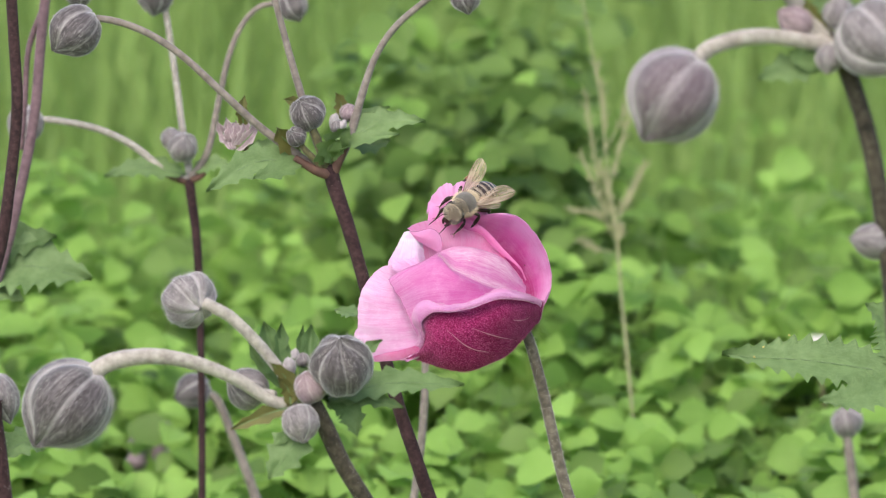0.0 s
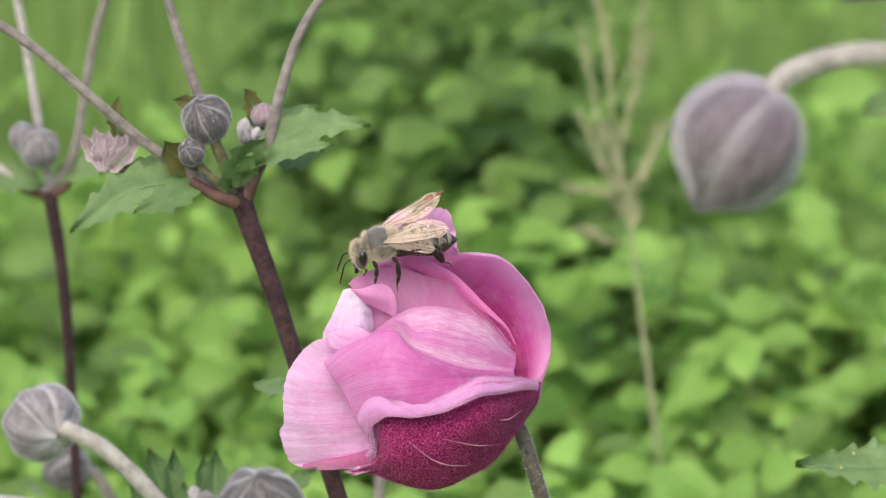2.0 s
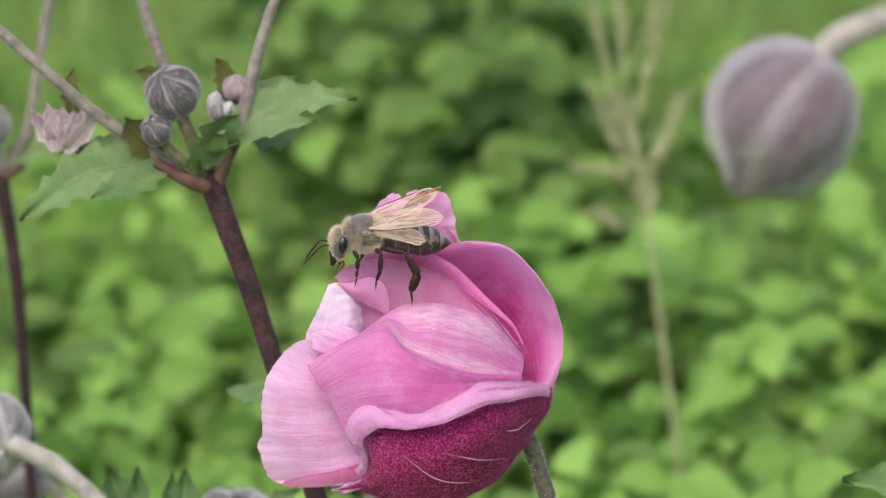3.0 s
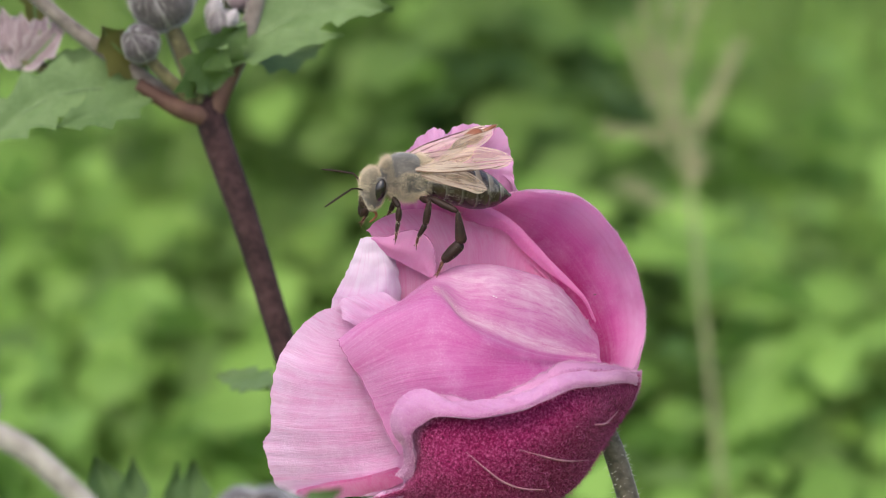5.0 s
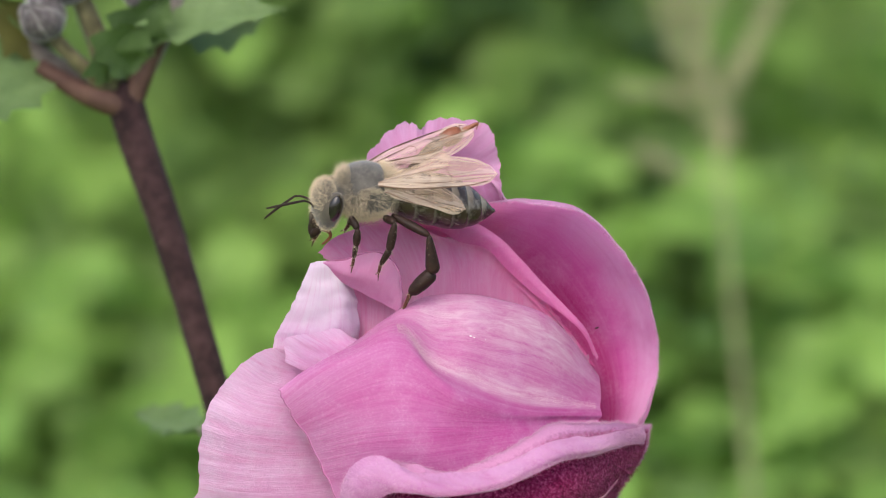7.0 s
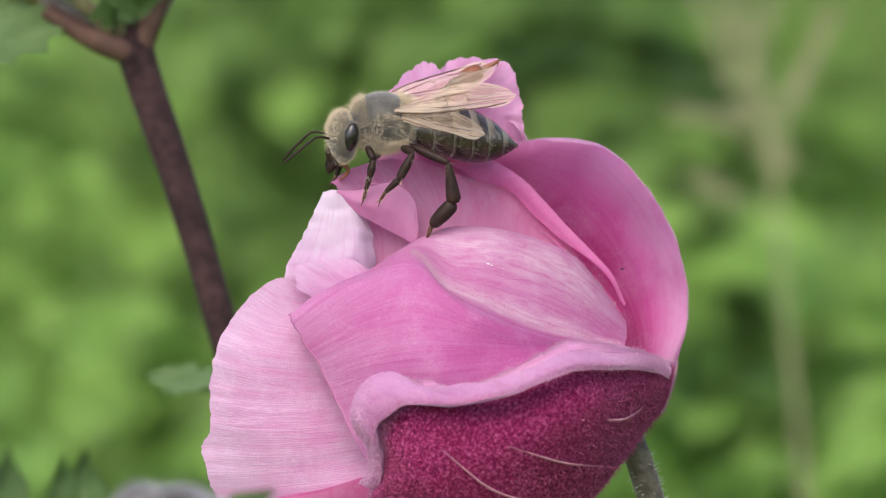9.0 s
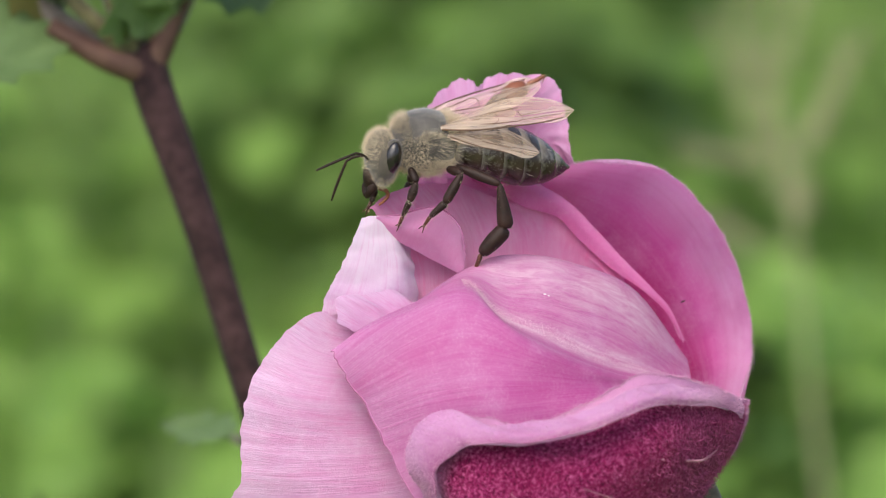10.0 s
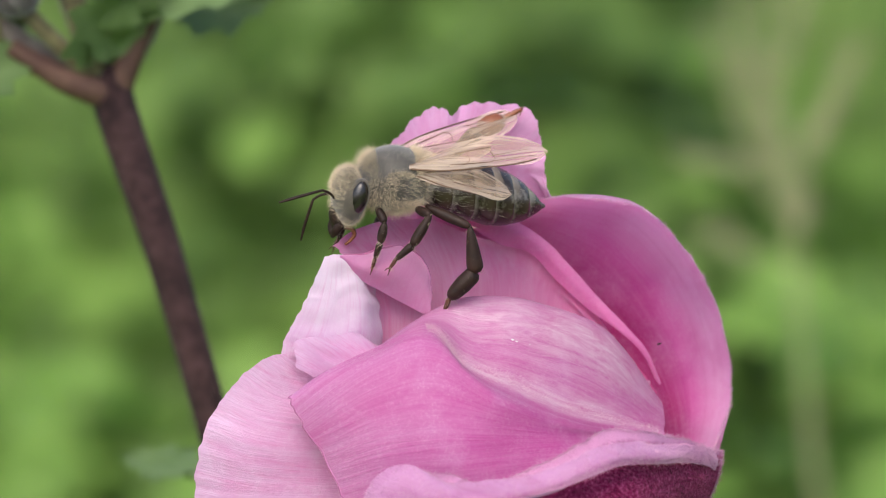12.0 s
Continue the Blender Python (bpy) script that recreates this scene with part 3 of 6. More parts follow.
# back petal that stands up behind the bee, with a notched top
petal([[(-1.65, 0.08, 0.26), (-1.17, 0.30, 0.25), (-0.51, 0.62, 0.21)],
       [(-1.52, 0.15, 0.56), (-1.02, 0.28, 0.68), (-0.54, 0.35, 0.60)],
       [(-1.49, 0.27, 0.81), (-1.02, 0.28, 0.98), (-0.62, 0.26, 0.81)],
       [(-1.52, 0.25, 0.74), (-1.49, 0.30, 0.93), (-1.40, 0.30, 1.08), (-1.27, 0.30, 1.20), (-1.17, 0.30, 1.22), (-1.12, 0.30, 1.17), (-1.07, 0.30, 1.23), (-0.97, 0.28, 1.25), (-0.85, 0.27, 1.25), (-0.74, 0.26, 1.23), (-0.67, 0.25, 1.15), (-0.63, 0.24, 0.98), (-0.60, 0.24, 0.76), (-0.55, 0.24, 0.65)]],
      "petal", PETAL_PALE, PETAL_PALE, seed=1, edge=0.016, nu=110, jag=1.5)
# right petal, wrapped round the flower's side
right, g_right = petal([[(-1.17, 0.30, -0.16), (-0.92, 0.33, -0.19), (-0.66, 0.35, -0.22), (-0.38, 0.35, -0.31), (-0.17, 0.25, -0.53), (-0.03, 0.10, -0.76)],
       [(-1.22, 0.12, 0.50), (-1.00, 0.16, 0.52), (-0.77, 0.24, 0.47), (-0.41, 0.42, 0.25), (-0.16, 0.40, -0.03), (0.02, 0.28, -0.26), (0.09, 0.10, -0.57), (0.04, 0.00, -0.76)],
       [(-1.28, 0.12, 0.60), (-0.97, 0.14, 0.62), (-0.67, 0.17, 0.65), (-0.30, 0.25, 0.54), (-0.05, 0.25, 0.30), (0.13, 0.24, -0.02), (0.20, 0.18, -0.28), (0.19, 0.05, -0.51), (0.12, -0.08, -0.69)],
       [(-1.34, 0.12, 0.67), (-1.12, 0.13, 0.69), (-0.88, 0.14, 0.72), (-0.61, 0.14, 0.75), (-0.42, 0.05, 0.77), (-0.22, 0.00, 0.74), (0.04, -0.02, 0.59), (0.24, 0.00, 0.30), (0.37, 0.06, -0.06), (0.39, 0.06, -0.30), (0.30, -0.10, -0.48), (0.18, -0.22, -0.65)]],
      "petal", PETAL_DEEP, PETAL_BACK, thick=0.05, seed=2, ripple=0.02, edge=0.015, label="deep pink petal with lavender rim")
# upper left petal, pale and crumpled
petal([[(-1.56, -0.16, 0.34), (-1.54, -0.20, 0.19), (-1.52, -0.24, 0.06), (-1.53, -0.28, -0.05)],
       [(-1.68, -0.26, 0.45), (-1.63, -0.33, 0.26), (-1.62, -0.36, 0.12), (-1.64, -0.40, -0.04)],
       [(-1.76, -0.30, 0.48), (-1.75, -0.36, 0.30), (-1.77, -0.40, 0.13), (-1.82, -0.44, -0.05)],
       [(-1.84, -0.32, 0.47), (-1.90, -0.38, 0.34), (-1.95, -0.40, 0.24), (-2.00, -0.42, 0.14), (-2.05, -0.43, 0.05), (-2.08, -0.45, -0.06)]],
      "petal", PETAL_WHITE, PETAL_PALE, nu=70, nv=26, jag=0.7, seed=3, ripple=0.014, edge=0.0015, label="pale crumpled petal")
# deep pink hollow behind it
petal([[(-1.61, -0.06, 0.38), (-1.57, -0.08, 0.19), (-1.55, -0.14, -0.04)],
       [(-1.41, -0.04, 0.33), (-1.41, -0.06, 0.15), (-1.42, -0.16, -0.04)],
       [(-1.20, -0.06, 0.29), (-1.21, -0.10, 0.12), (-1.25, -0.24, -0.02)]],
      "petal", PETAL_HOLLOW, PETAL_IN, nu=24, nv=14, seed=21, ripple=0.008, edge=0.0)
# middle petal on which the bee stands
petal([[(-1.55, -0.20, -0.25), (-1.25, -0.25, -0.12), (-0.90, -0.12, -0.13), (-0.42, -0.04, -0.29), (-0.01, 0.02, -0.51)],
       [(-1.55, -0.15, 0.18), (-1.23, -0.08, 0.26), (-0.89, 0.03, 0.29), (-0.50, 0.12, 0.13), (-0.10, 0.07, -0.21)],
       [(-1.68, -0.20, 0.42), (-1.39, -0.05, 0.51), (-1.04, 0.06, 0.48), (-0.63, 0.13, 0.34), (-0.05, 0.06, -0.27)],
       [(-1.80, -0.25, 0.52), (-1.58, -0.12, 0.63), (-1.26, 0.02, 0.64), (-0.98, 0.08, 0.54), (-0.70, 0.12, 0.48), (-0.43, 0.17, 0.23), (-0.20, 0.13, -0.04), (-0.01, 0.05, -0.29)]],
      "petal", PETAL_SIDE, PETAL_IN, seed=7, ripple=0.015, edge=0.03, nu=60, nv=30)
# thin rounded lobe under the bee's front feet
petal([[(-1.77, -0.30, 0.45), (-1.67, -0.30, 0.36), (-1.53, -0.29, 0.28), (-1.40, -0.28, 0.21), (-1.28, -0.30, 0.15)],
       [(-1.76, -0.31, 0.47), (-1.63, -0.33, 0.42), (-1.50, -0.33, 0.40), (-1.37, -0.31, 0.34), (-1.27, -0.30, 0.21)],
       [(-1.74, -0.30, 0.48), (-1.64, -0.29, 0.48), (-1.53, -0.26, 0.51), (-1.42, -0.24, 0.52), (-1.33, -0.24, 0.47), (-1.28, -0.26, 0.38), (-1.26, -0.28, 0.27)]],
      "petal", PETAL_LOBE, PETAL_LOBE, thick=0.02, nu=40, nv=16, seed=9, ripple=0.008, edge=0.004, jag=0.2, cords=("rim",), label="thin rounded pink lobe")
# bright curled edge of the middle petal
petal([[(-1.19, 0.00, 0.66), (-1.02, 0.06, 0.59), (-0.89, 0.08, 0.51), (-0.71, 0.09, 0.46), (-0.58, 0.09, 0.33), (-0.39, 0.08, 0.16), (-0.23, 0.06, 0.05), (-0.10, 0.05, -0.07), (-0.00, 0.05, -0.25)],
       [(-1.19, -0.01, 0.70), (-1.01, 0.04, 0.66), (-0.86, 0.07, 0.59), (-0.68, 0.08, 0.51), (-0.53, 0.08, 0.37), (-0.37, 0.07, 0.19), (-0.21, 0.06, 0.06), (-0.08, 0.05, -0.07), (0.00, 0.05, -0.24)],
       [(-1.19, 0.03, 0.78), (-0.99, 0.08, 0.74), (-0.82, 0.10, 0.65), (-0.64, 0.10, 0.54), (-0.49, 0.10, 0.39), (-0.33, 0.09, 0.22), (-0.19, 0.08, 0.08), (-0.07, 0.07, -0.06), (0.01, 0.06, -0.23)]],
      "petal", PETAL_FOLD, PETAL_IN, thick=0.02, nu=50, nv=12, seed=15, ripple=0.006, edge=0.004, jag=0.2, label="bright pink curled petal edge")
# left petal, spread flat
petal([[(-1.49, -0.30, -0.07), (-1.54, -0.50, -0.47), (-1.47, -0.62, -0.95), (-1.29, -0.66, -1.31)],
       [(-1.70, -0.38, -0.08), (-1.84, -0.50, -0.35), (-1.82, -0.55, -0.73), (-1.69, -0.58, -1.06), (-1.54, -0.63, -1.41)],
       [(-1.89, -0.42, -0.05), (-2.17, -0.50, -0.37), (-2.21, -0.52, -0.79), (-2.14, -0.52, -1.15), (-1.93, -0.52, -1.47)],
       [(-1.97, -0.43, -0.05), (-2.13, -0.46, -0.05), (-2.31, -0.45, -0.19), (-2.46, -0.42, -0.42), (-2.52, -0.40, -0.71), (-2.51, -0.38, -0.97), (-2.57, -0.35, -1.06), (-2.54, -0.35, -1.21), (-2.46, -0.35, -1.42), (-2.31, -0.40, -1.47)]],
      "petal", PETAL_LEFT, PETAL_IN, seed=4, ripple=0.014, edge=0.01, nu=110, jag=0.7)
# short flap over the left petal's top
petal([[(-1.73, -0.55, -0.22), (-1.58, -0.50, -0.11), (-1.48, -0.42, -0.02)],
       [(-2.01, -0.58, -0.10), (-1.99, -0.52, 0.04), (-1.82, -0.47, 0.06), (-1.70, -0.42, 0.07), (-1.59, -0.38, 0.02)]],
      "petal", PETAL_LEFT, PETAL_PALE, nu=30, nv=12, seed=8, ripple=0.025, edge=0.015)
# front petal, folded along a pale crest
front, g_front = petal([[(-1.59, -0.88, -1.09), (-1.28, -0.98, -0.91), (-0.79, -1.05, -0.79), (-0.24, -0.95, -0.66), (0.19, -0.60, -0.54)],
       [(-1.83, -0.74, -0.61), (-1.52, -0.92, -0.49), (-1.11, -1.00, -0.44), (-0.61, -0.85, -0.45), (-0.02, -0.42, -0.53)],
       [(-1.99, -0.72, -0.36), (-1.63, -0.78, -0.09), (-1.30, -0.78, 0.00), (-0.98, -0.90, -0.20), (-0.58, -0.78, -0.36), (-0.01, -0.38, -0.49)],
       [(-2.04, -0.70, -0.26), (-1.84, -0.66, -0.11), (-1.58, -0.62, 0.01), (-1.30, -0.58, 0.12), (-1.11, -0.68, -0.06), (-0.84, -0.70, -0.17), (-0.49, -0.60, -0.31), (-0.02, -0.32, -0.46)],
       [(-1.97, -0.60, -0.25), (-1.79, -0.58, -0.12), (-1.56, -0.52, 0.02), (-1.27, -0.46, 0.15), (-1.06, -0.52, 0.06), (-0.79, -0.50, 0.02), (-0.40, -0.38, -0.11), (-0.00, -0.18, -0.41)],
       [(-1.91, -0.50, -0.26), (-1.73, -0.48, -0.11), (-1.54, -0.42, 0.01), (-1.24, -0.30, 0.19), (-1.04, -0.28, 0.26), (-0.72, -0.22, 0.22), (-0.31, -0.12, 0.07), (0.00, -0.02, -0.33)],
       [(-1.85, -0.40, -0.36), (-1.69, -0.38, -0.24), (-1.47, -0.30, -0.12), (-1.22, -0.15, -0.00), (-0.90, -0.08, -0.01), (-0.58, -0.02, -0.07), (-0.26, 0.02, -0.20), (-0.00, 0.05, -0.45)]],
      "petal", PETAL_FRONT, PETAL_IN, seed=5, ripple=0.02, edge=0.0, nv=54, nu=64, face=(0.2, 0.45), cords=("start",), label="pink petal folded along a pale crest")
# turned-up hem of the left petal
petal([[(-2.34, -0.43, -1.46), (-2.12, -0.53, -1.38), (-1.84, -0.62, -1.32), (-1.57, -0.72, -1.22)],
       [(-2.29, -0.40, -1.49), (-2.04, -0.50, -1.48), (-1.76, -0.58, -1.43), (-1.54, -0.68, -1.34)]],
      "hem", PETAL_SIDE, PETAL_IN, nu=30, nv=8, seed=11, ripple=0.006, edge=0.004, label="deep pink turned-up hem")
# lower outer petal, crimson and velvety outside, with a thick rolled rim
low, g_low = petal([[(-0.31, -0.25, -0.84), (-0.23, -0.22, -0.87), (-0.16, -0.20, -0.87), (-0.11, -0.18, -0.84)],
       [(-1.25, -0.50, -1.38), (-0.97, -0.55, -1.42), (-0.54, -0.50, -1.32), (-0.11, -0.30, -1.07), (0.04, -0.15, -0.79)],
       [(-1.58, -0.70, -1.46), (-1.25, -0.90, -1.56), (-0.89, -0.98, -1.62), (-0.47, -0.92, -1.46), (-0.14, -0.72, -1.25), (0.19, -0.25, -0.88)],
       [(-1.68, -0.80, -1.43), (-1.36, -1.20, -1.24), (-0.95, -1.38, -1.05), (-0.51, -1.38, -0.86), (-0.13, -1.12, -0.71), (0.27, -0.45, -0.67)],
       [(-1.86, -0.72, -1.46), (-1.62, -0.85, -1.38), (-1.53, -0.95, -1.19), (-1.54, -1.00, -0.98), (-1.60, -1.02, -0.77), (-1.48, -1.05, -0.62), (-1.27, -1.12, -0.60), (-1.05, -1.15, -0.66), (-0.73, -1.15, -0.54), (-0.40, -1.05, -0.38), (-0.13, -0.90, -0.40), (0.28, -0.40, -0.55)]],
      "petal", PETAL_OUT, PETAL_RIM, thick=0.05, seed=6, ripple=0.02, edge=0.02, nu=72, nv=40, label="crimson velvety outer petal with pale rolled rim")
to_world = np.array(PLAN)
edge = g_low[-1] @ to_world[:3, :3].T + to_world[:3, 3]
lip, g_lip = petal([[(0.245, -0.52, -0.64), (0.17, -0.70, -0.59), (0.04, -0.94, -0.55), (-0.14, -1.20, -0.53), (-0.35, -1.38, -0.52), (-0.52, -1.48, -0.57), (-0.70, -1.54, -0.63), (-0.89, -1.51, -0.68), (-1.06, -1.46, -0.72), (-1.16, -1.43, -0.72), (-1.26, -1.38, -0.72), (-1.34, -1.33, -0.73), (-1.40, -1.28, -0.75), (-1.46, -1.24, -0.80), (-1.52, -1.20, -0.85), (-1.54, -1.18, -0.90), (-1.53, -1.16, -0.96), (-1.52, -1.14, -1.02), (-1.50, -1.12, -1.07), (-1.50, -1.09, -1.13), (-1.50, -1.04, -1.21), (-1.53, -0.96, -1.29)],
       [(0.26, -0.52, -0.59), (0.17, -0.70, -0.54), (0.04, -0.94, -0.50), (-0.14, -1.20, -0.48), (-0.35, -1.36, -0.46), (-0.52, -1.46, -0.51), (-0.70, -1.52, -0.58), (-0.89, -1.48, -0.64), (-1.06, -1.43, -0.66), (-1.16, -1.40, -0.67), (-1.26, -1.35, -0.67), (-1.35, -1.29, -0.65), (-1.43, -1.25, -0.65), (-1.51, -1.21, -0.68), (-1.58, -1.18, -0.74), (-1.61, -1.16, -0.80), (-1.61, -1.15, -0.87), (-1.58, -1.14, -0.94), (-1.55, -1.12, -1.00), (-1.54, -1.09, -1.08), (-1.54, -1.04, -1.17), (-1.58, -0.96, -1.26)],
       [(0.24, -0.49, -0.53), (0.165, -0.66, -0.50), (0.05, -0.86, -0.47), (-0.13, -1.08, -0.44), (-0.33, -1.23, -0.41), (-0.51, -1.33, -0.45), (-0.69, -1.39, -0.52), (-0.88, -1.35, -0.59), (-1.05, -1.30, -0.61), (-1.15, -1.27, -0.62), (-1.25, -1.22, -0.63), (-1.36, -1.17, -0.58), (-1.47, -1.12, -0.55), (-1.56, -1.09, -0.58), (-1.64, -1.07, -0.66), (-1.68, -1.06, -0.75), (-1.69, -1.06, -0.84), (-1.65, -1.06, -0.93), (-1.60, -1.05, -0.99), (-1.58, -1.03, -1.07), (-1.58, -0.99, -1.15), (-1.63, -0.91, -1.24)]],
      "lip", PETAL_LIP, PETAL_WHITE, thick=0.03, nu=110, nv=14, seed=12, ripple=0.008, edge=0.012, jag=0.6, label="pale rolled lip of the outer petal")
focus = front
# short hairs on the crimson face, on the rims, and pale veins
h, hr = Build(), Build()
go = g_low @ to_world[:3, :3].T + to_world[:3, 3]
view = np.array(tuple(PLAN.to_3x3() @ Vector((0, -1, 0)))) * 100


def between(g, j, i):
    f, e = random.random(), random.random()
    p = g[j, i] * (1 - f) * (1 - e) + g[j, i + 1] * f * (1 - e) + g[j + 1, i] * (1 - f) * e + g[j + 1, i + 1] * f * e
    nn = np.cross(g[j, i + 1] - g[j, i], g[j + 1, i] - g[j, i])
    nn /= np.linalg.norm(nn) + 1e-12
    return p, nn if nn @ view > 0 else -nn


for _ in range(14000):
    p, nn = between(go, random.randrange(14, 37), random.randrange(0, 71))
    h.hair(p, p + (nn * 0.2 + np.random.normal(size=3) * 0.13) * MM, 0.032 * MM)
part("fuzz", h, FUZZ_CRIMSON, blossom, "", "stuff")
for _ in range(6500):
    k = random.randrange(0, 71)
    p = edge[k] + (edge[k + 1] - edge[k]) * random.random()
    nn = unit(np.random.normal(size=3) + view * 0.4)
    hr.hair(p, p + (nn * random.uniform(0.15, 0.38)) * MM, 0.016 * MM)
part("fuzz", hr, FUZZ_PINK, blossom, "", "stuff")
h = Build()
rim_line = g_right[-1] @ to_world[:3, :3].T + to_world[:3, 3]
for k in range(2600):
    j = random.randrange(16, len(go) - 1)
    p = go[j, -1] + (go[j + 1, -1] - go[j, -1]) * random.random()
    h.hair(p, p + unit(np.random.normal(size=3)) * random.uniform(0.12, 0.34) * MM, 0.02 * MM)
for _ in range(3600):
    k = random.randrange(0, len(rim_line) - 1)
    p = rim_line[k] + (rim_line[k + 1] - rim_line[k]) * random.random()
    h.hair(p, p + unit(np.random.normal(size=3)) * random.uniform(0.12, 0.3) * MM, 0.018 * MM)
part("fuzz", h, FUZZ_PINK, blossom, "", "stuff")
for rows_ in ([(-1.14, -1.32, -1.00), (-0.82, -1.28, -1.25), (-0.49, -1.02, -1.33)], [(-0.75, -1.36, -0.97), (-0.42, -1.26, -1.08), (-0.17, -0.95, -1.13)], [(-0.31, -1.22, -0.82), (-0.04, -1.00, -0.84), (0.11, -0.60, -0.78)]):
    ln = spline(plans(rows_), 26)
    flat_go = go.reshape(-1, 3)
    on = []
    for q in ln:
        near = flat_go[np.argmin(np.linalg.norm(np.cross(flat_go - q, view), axis=1) + 0.3 * np.abs((flat_go - q) @ view))]
        on.append(q + view * ((near - q) @ view + 0.12 * MM))
    on = spline(on[::5] + [on[-1]], 26)
    v = Build()
    v.tube(on, [0.02 * MM, 0.075 * MM, 0.065 * MM, 0.02 * MM], 6)
    for _ in range(260):
        k = random.randrange(25)
        v.hair(on[k], on[k] + (np.random.normal(size=3) * 0.13 + view * 0.06) * MM, 0.025 * MM)
    part("vein", v, VEIN_PALE, blossom)
# felt along the crest of the front petal
gf = g_front @ to_world[:3, :3].T + to_world[:3, 3]
h = Build()
for _ in range(3200):
    i = 22 + int(40 * random.random() ** 1.5)
    p, nn = between(gf, random.choice((24, 25, 26, 26, 26, 27, 27, 28)), i)
    h.hair(p, p + (nn * 0.07 + np.random.normal(size=3) * 0.07) * MM, 0.018 * MM)
part("fuzz", h, FUZZ_CREST, blossom, "", "stuff")
# fringe of short hairs along the rolled lip
gl = g_lip @ to_world[:3, :3].T + to_world[:3, 3]
h = Build()
for _ in range(15000):
    p, nn = between(gl, random.choice((0, 0, 1, 2, 3, 4, 5, 6, 7, 8, 9, 10, 11, 12, 12)), random.randrange(0, 109))
    h.hair(p, p + (nn * 0.08 + np.random.normal(size=3) * 0.09) * MM, 0.02 * MM)
part("fuzz", h, FUZZ_PINK, blossom, "", "stuff")
# dew drops in an opaque white that paints in their glints
for p in ((-0.85, -0.47, 0.05), (-0.81, -0.47, 0.06), (-0.79, -0.47, 0.03), (-0.76, -0.47, 0.02), (-0.83, -0.47, 0.04)):
    b = Build()
    q = np.array(tuple(plan(*p)))
    near = gf.reshape(-1, 3)[np.argmin(np.linalg.norm(gf.reshape(-1, 3) - q, axis=1))]
    b.ball(q + view * ((near - q) @ view + 0.05 * MM), (0.1 * MM, 0.07 * MM, 0.07 * MM), None, 8, 6)
    part("dew_drop", b, DEW_GLINT, blossom)
b = Build()
q = np.array(tuple(plan(-0.02, -0.06, -0.01)))
b.ball(q, (0.14 * MM, 0.08 * MM, 0.05 * MM), frame_of((1, 0, 0.4)), 8, 6)
part("speck", b, CHITIN_SPECK, blossom, "tiny dark speck")

# ---- anemone with a forked head, just behind the flower ----
beyond(2.0)
pA, w = plant([(-3.07, 0.75, 1.47), (-2.96, 0.70, 1.11), (-2.75, 0.65, 0.51), (-2.51, 0.65, -0.28), (-1.99, 0.65, -2.07), (-1.71, 0.65, -2.89), (-1.44, 0.65, -3.64), (-1.03, 0.65, -4.64)],
              "anemone stem forking into grey drooping buds with toothed leaves", 0.03)
rod("stem", w, [1.25 * MM, 1.02 * MM, 1.02 * MM, 1.05 * MM, 1.15 * MM, 1.6 * MM], STEM_DARK, pA, 14, 70, 0.22 * MM, 1200, FUZZ_BROWN, label="dark brown stem with short hairs")
rod("branch", plans([(-3.02, 0.75, 1.39), (-3.31, 0.75, 1.46), (-3.74, 0.70, 1.77), (-4.20, 0.65, 2.11), (-4.72, 0.55, 2.58), (-5.35, 0.55, 3.14), (-5.97, 0.55, 3.52), (-6.59, 0.55, 3.69), (-6.94, 0.55, 3.60)]),
    [0.9 * MM, 0.62 * MM, 0.58 * MM, 0.55 * MM, 0.55 * MM, 0.55 * MM], STEM_GREY, pA, 10, 60, 0.24 * MM, 450, FUZZ_GREY)
rod("branch", plans([(-3.08, 0.80, 1.42), (-3.21, 0.85, 1.71), (-3.45, 0.93, 2.37), (-3.67, 0.95, 3.07), (-3.94, 0.95, 4.03), (-4.09, 0.95, 4.67), (-4.01, 0.95, 5.14), (-3.77, 0.95, 5.35)]), [0.7 * MM, 0.52 * MM, 0.5 * MM], STEM_GREY, pA, 10, 40, 0.24 * MM, 200, FUZZ_GREY)
rod("branch", plans([(-3.02, 0.75, 1.42), (-2.84, 0.75, 1.76), (-2.72, 0.75, 2.05), (-2.58, 0.75, 2.57), (-2.38, 0.75, 3.16), (-2.07, 0.75, 3.64), (-1.58, 0.75, 4.07), (-1.24, 0.75, 4.32), (-1.06, 0.75, 4.30)]),
    [1.0 * MM, 0.65 * MM, 0.52 * MM, 0.5 * MM, 0.5 * MM], STEM_GREY, pA, 10, 50, 0.24 * MM, 300, FUZZ_GREY)
rod("sheath", plans([(-3.04, 0.73, 1.30), (-2.90, 0.69, 1.62), (-2.76, 0.70, 1.95)]), [1.0 * MM, 0.72 * MM, 0.55 * MM], STEM_RED, pA, 12, 14)
rod("sheath", plans([(-3.02, 0.72, 1.33), (-3.30, 0.64, 1.42), (-3.60, 0.63, 1.60)]), [1.0 * MM, 0.72 * MM, 0.5 * MM], STEM_RED, pA, 12, 14)
bud(plan(-7.00, 0.55, 3.51), 3.9 * MM, (-0.7, -0.3, -0.65), pA, label="grey silky drooping bud")
bud(plan(-3.41, 0.50, 2.28), 2.75 * MM, (-0.35, -0.55, 0.75), pA, label="small grey silky bud")
bud(plan(-3.57, 0.45, 1.92), 1.55 * MM, (-0.4, -0.6, 0.6), pA, hairs=120)
bud(plan(-1.01, 0.75, 4.10), 2.3 * MM, (0.2, -0.3, -0.9), pA)
bud(plan(-3.67, 0.95, 5.15), 2.6 * MM, (0.3, -0.3, -0.9), pA, hairs=0)
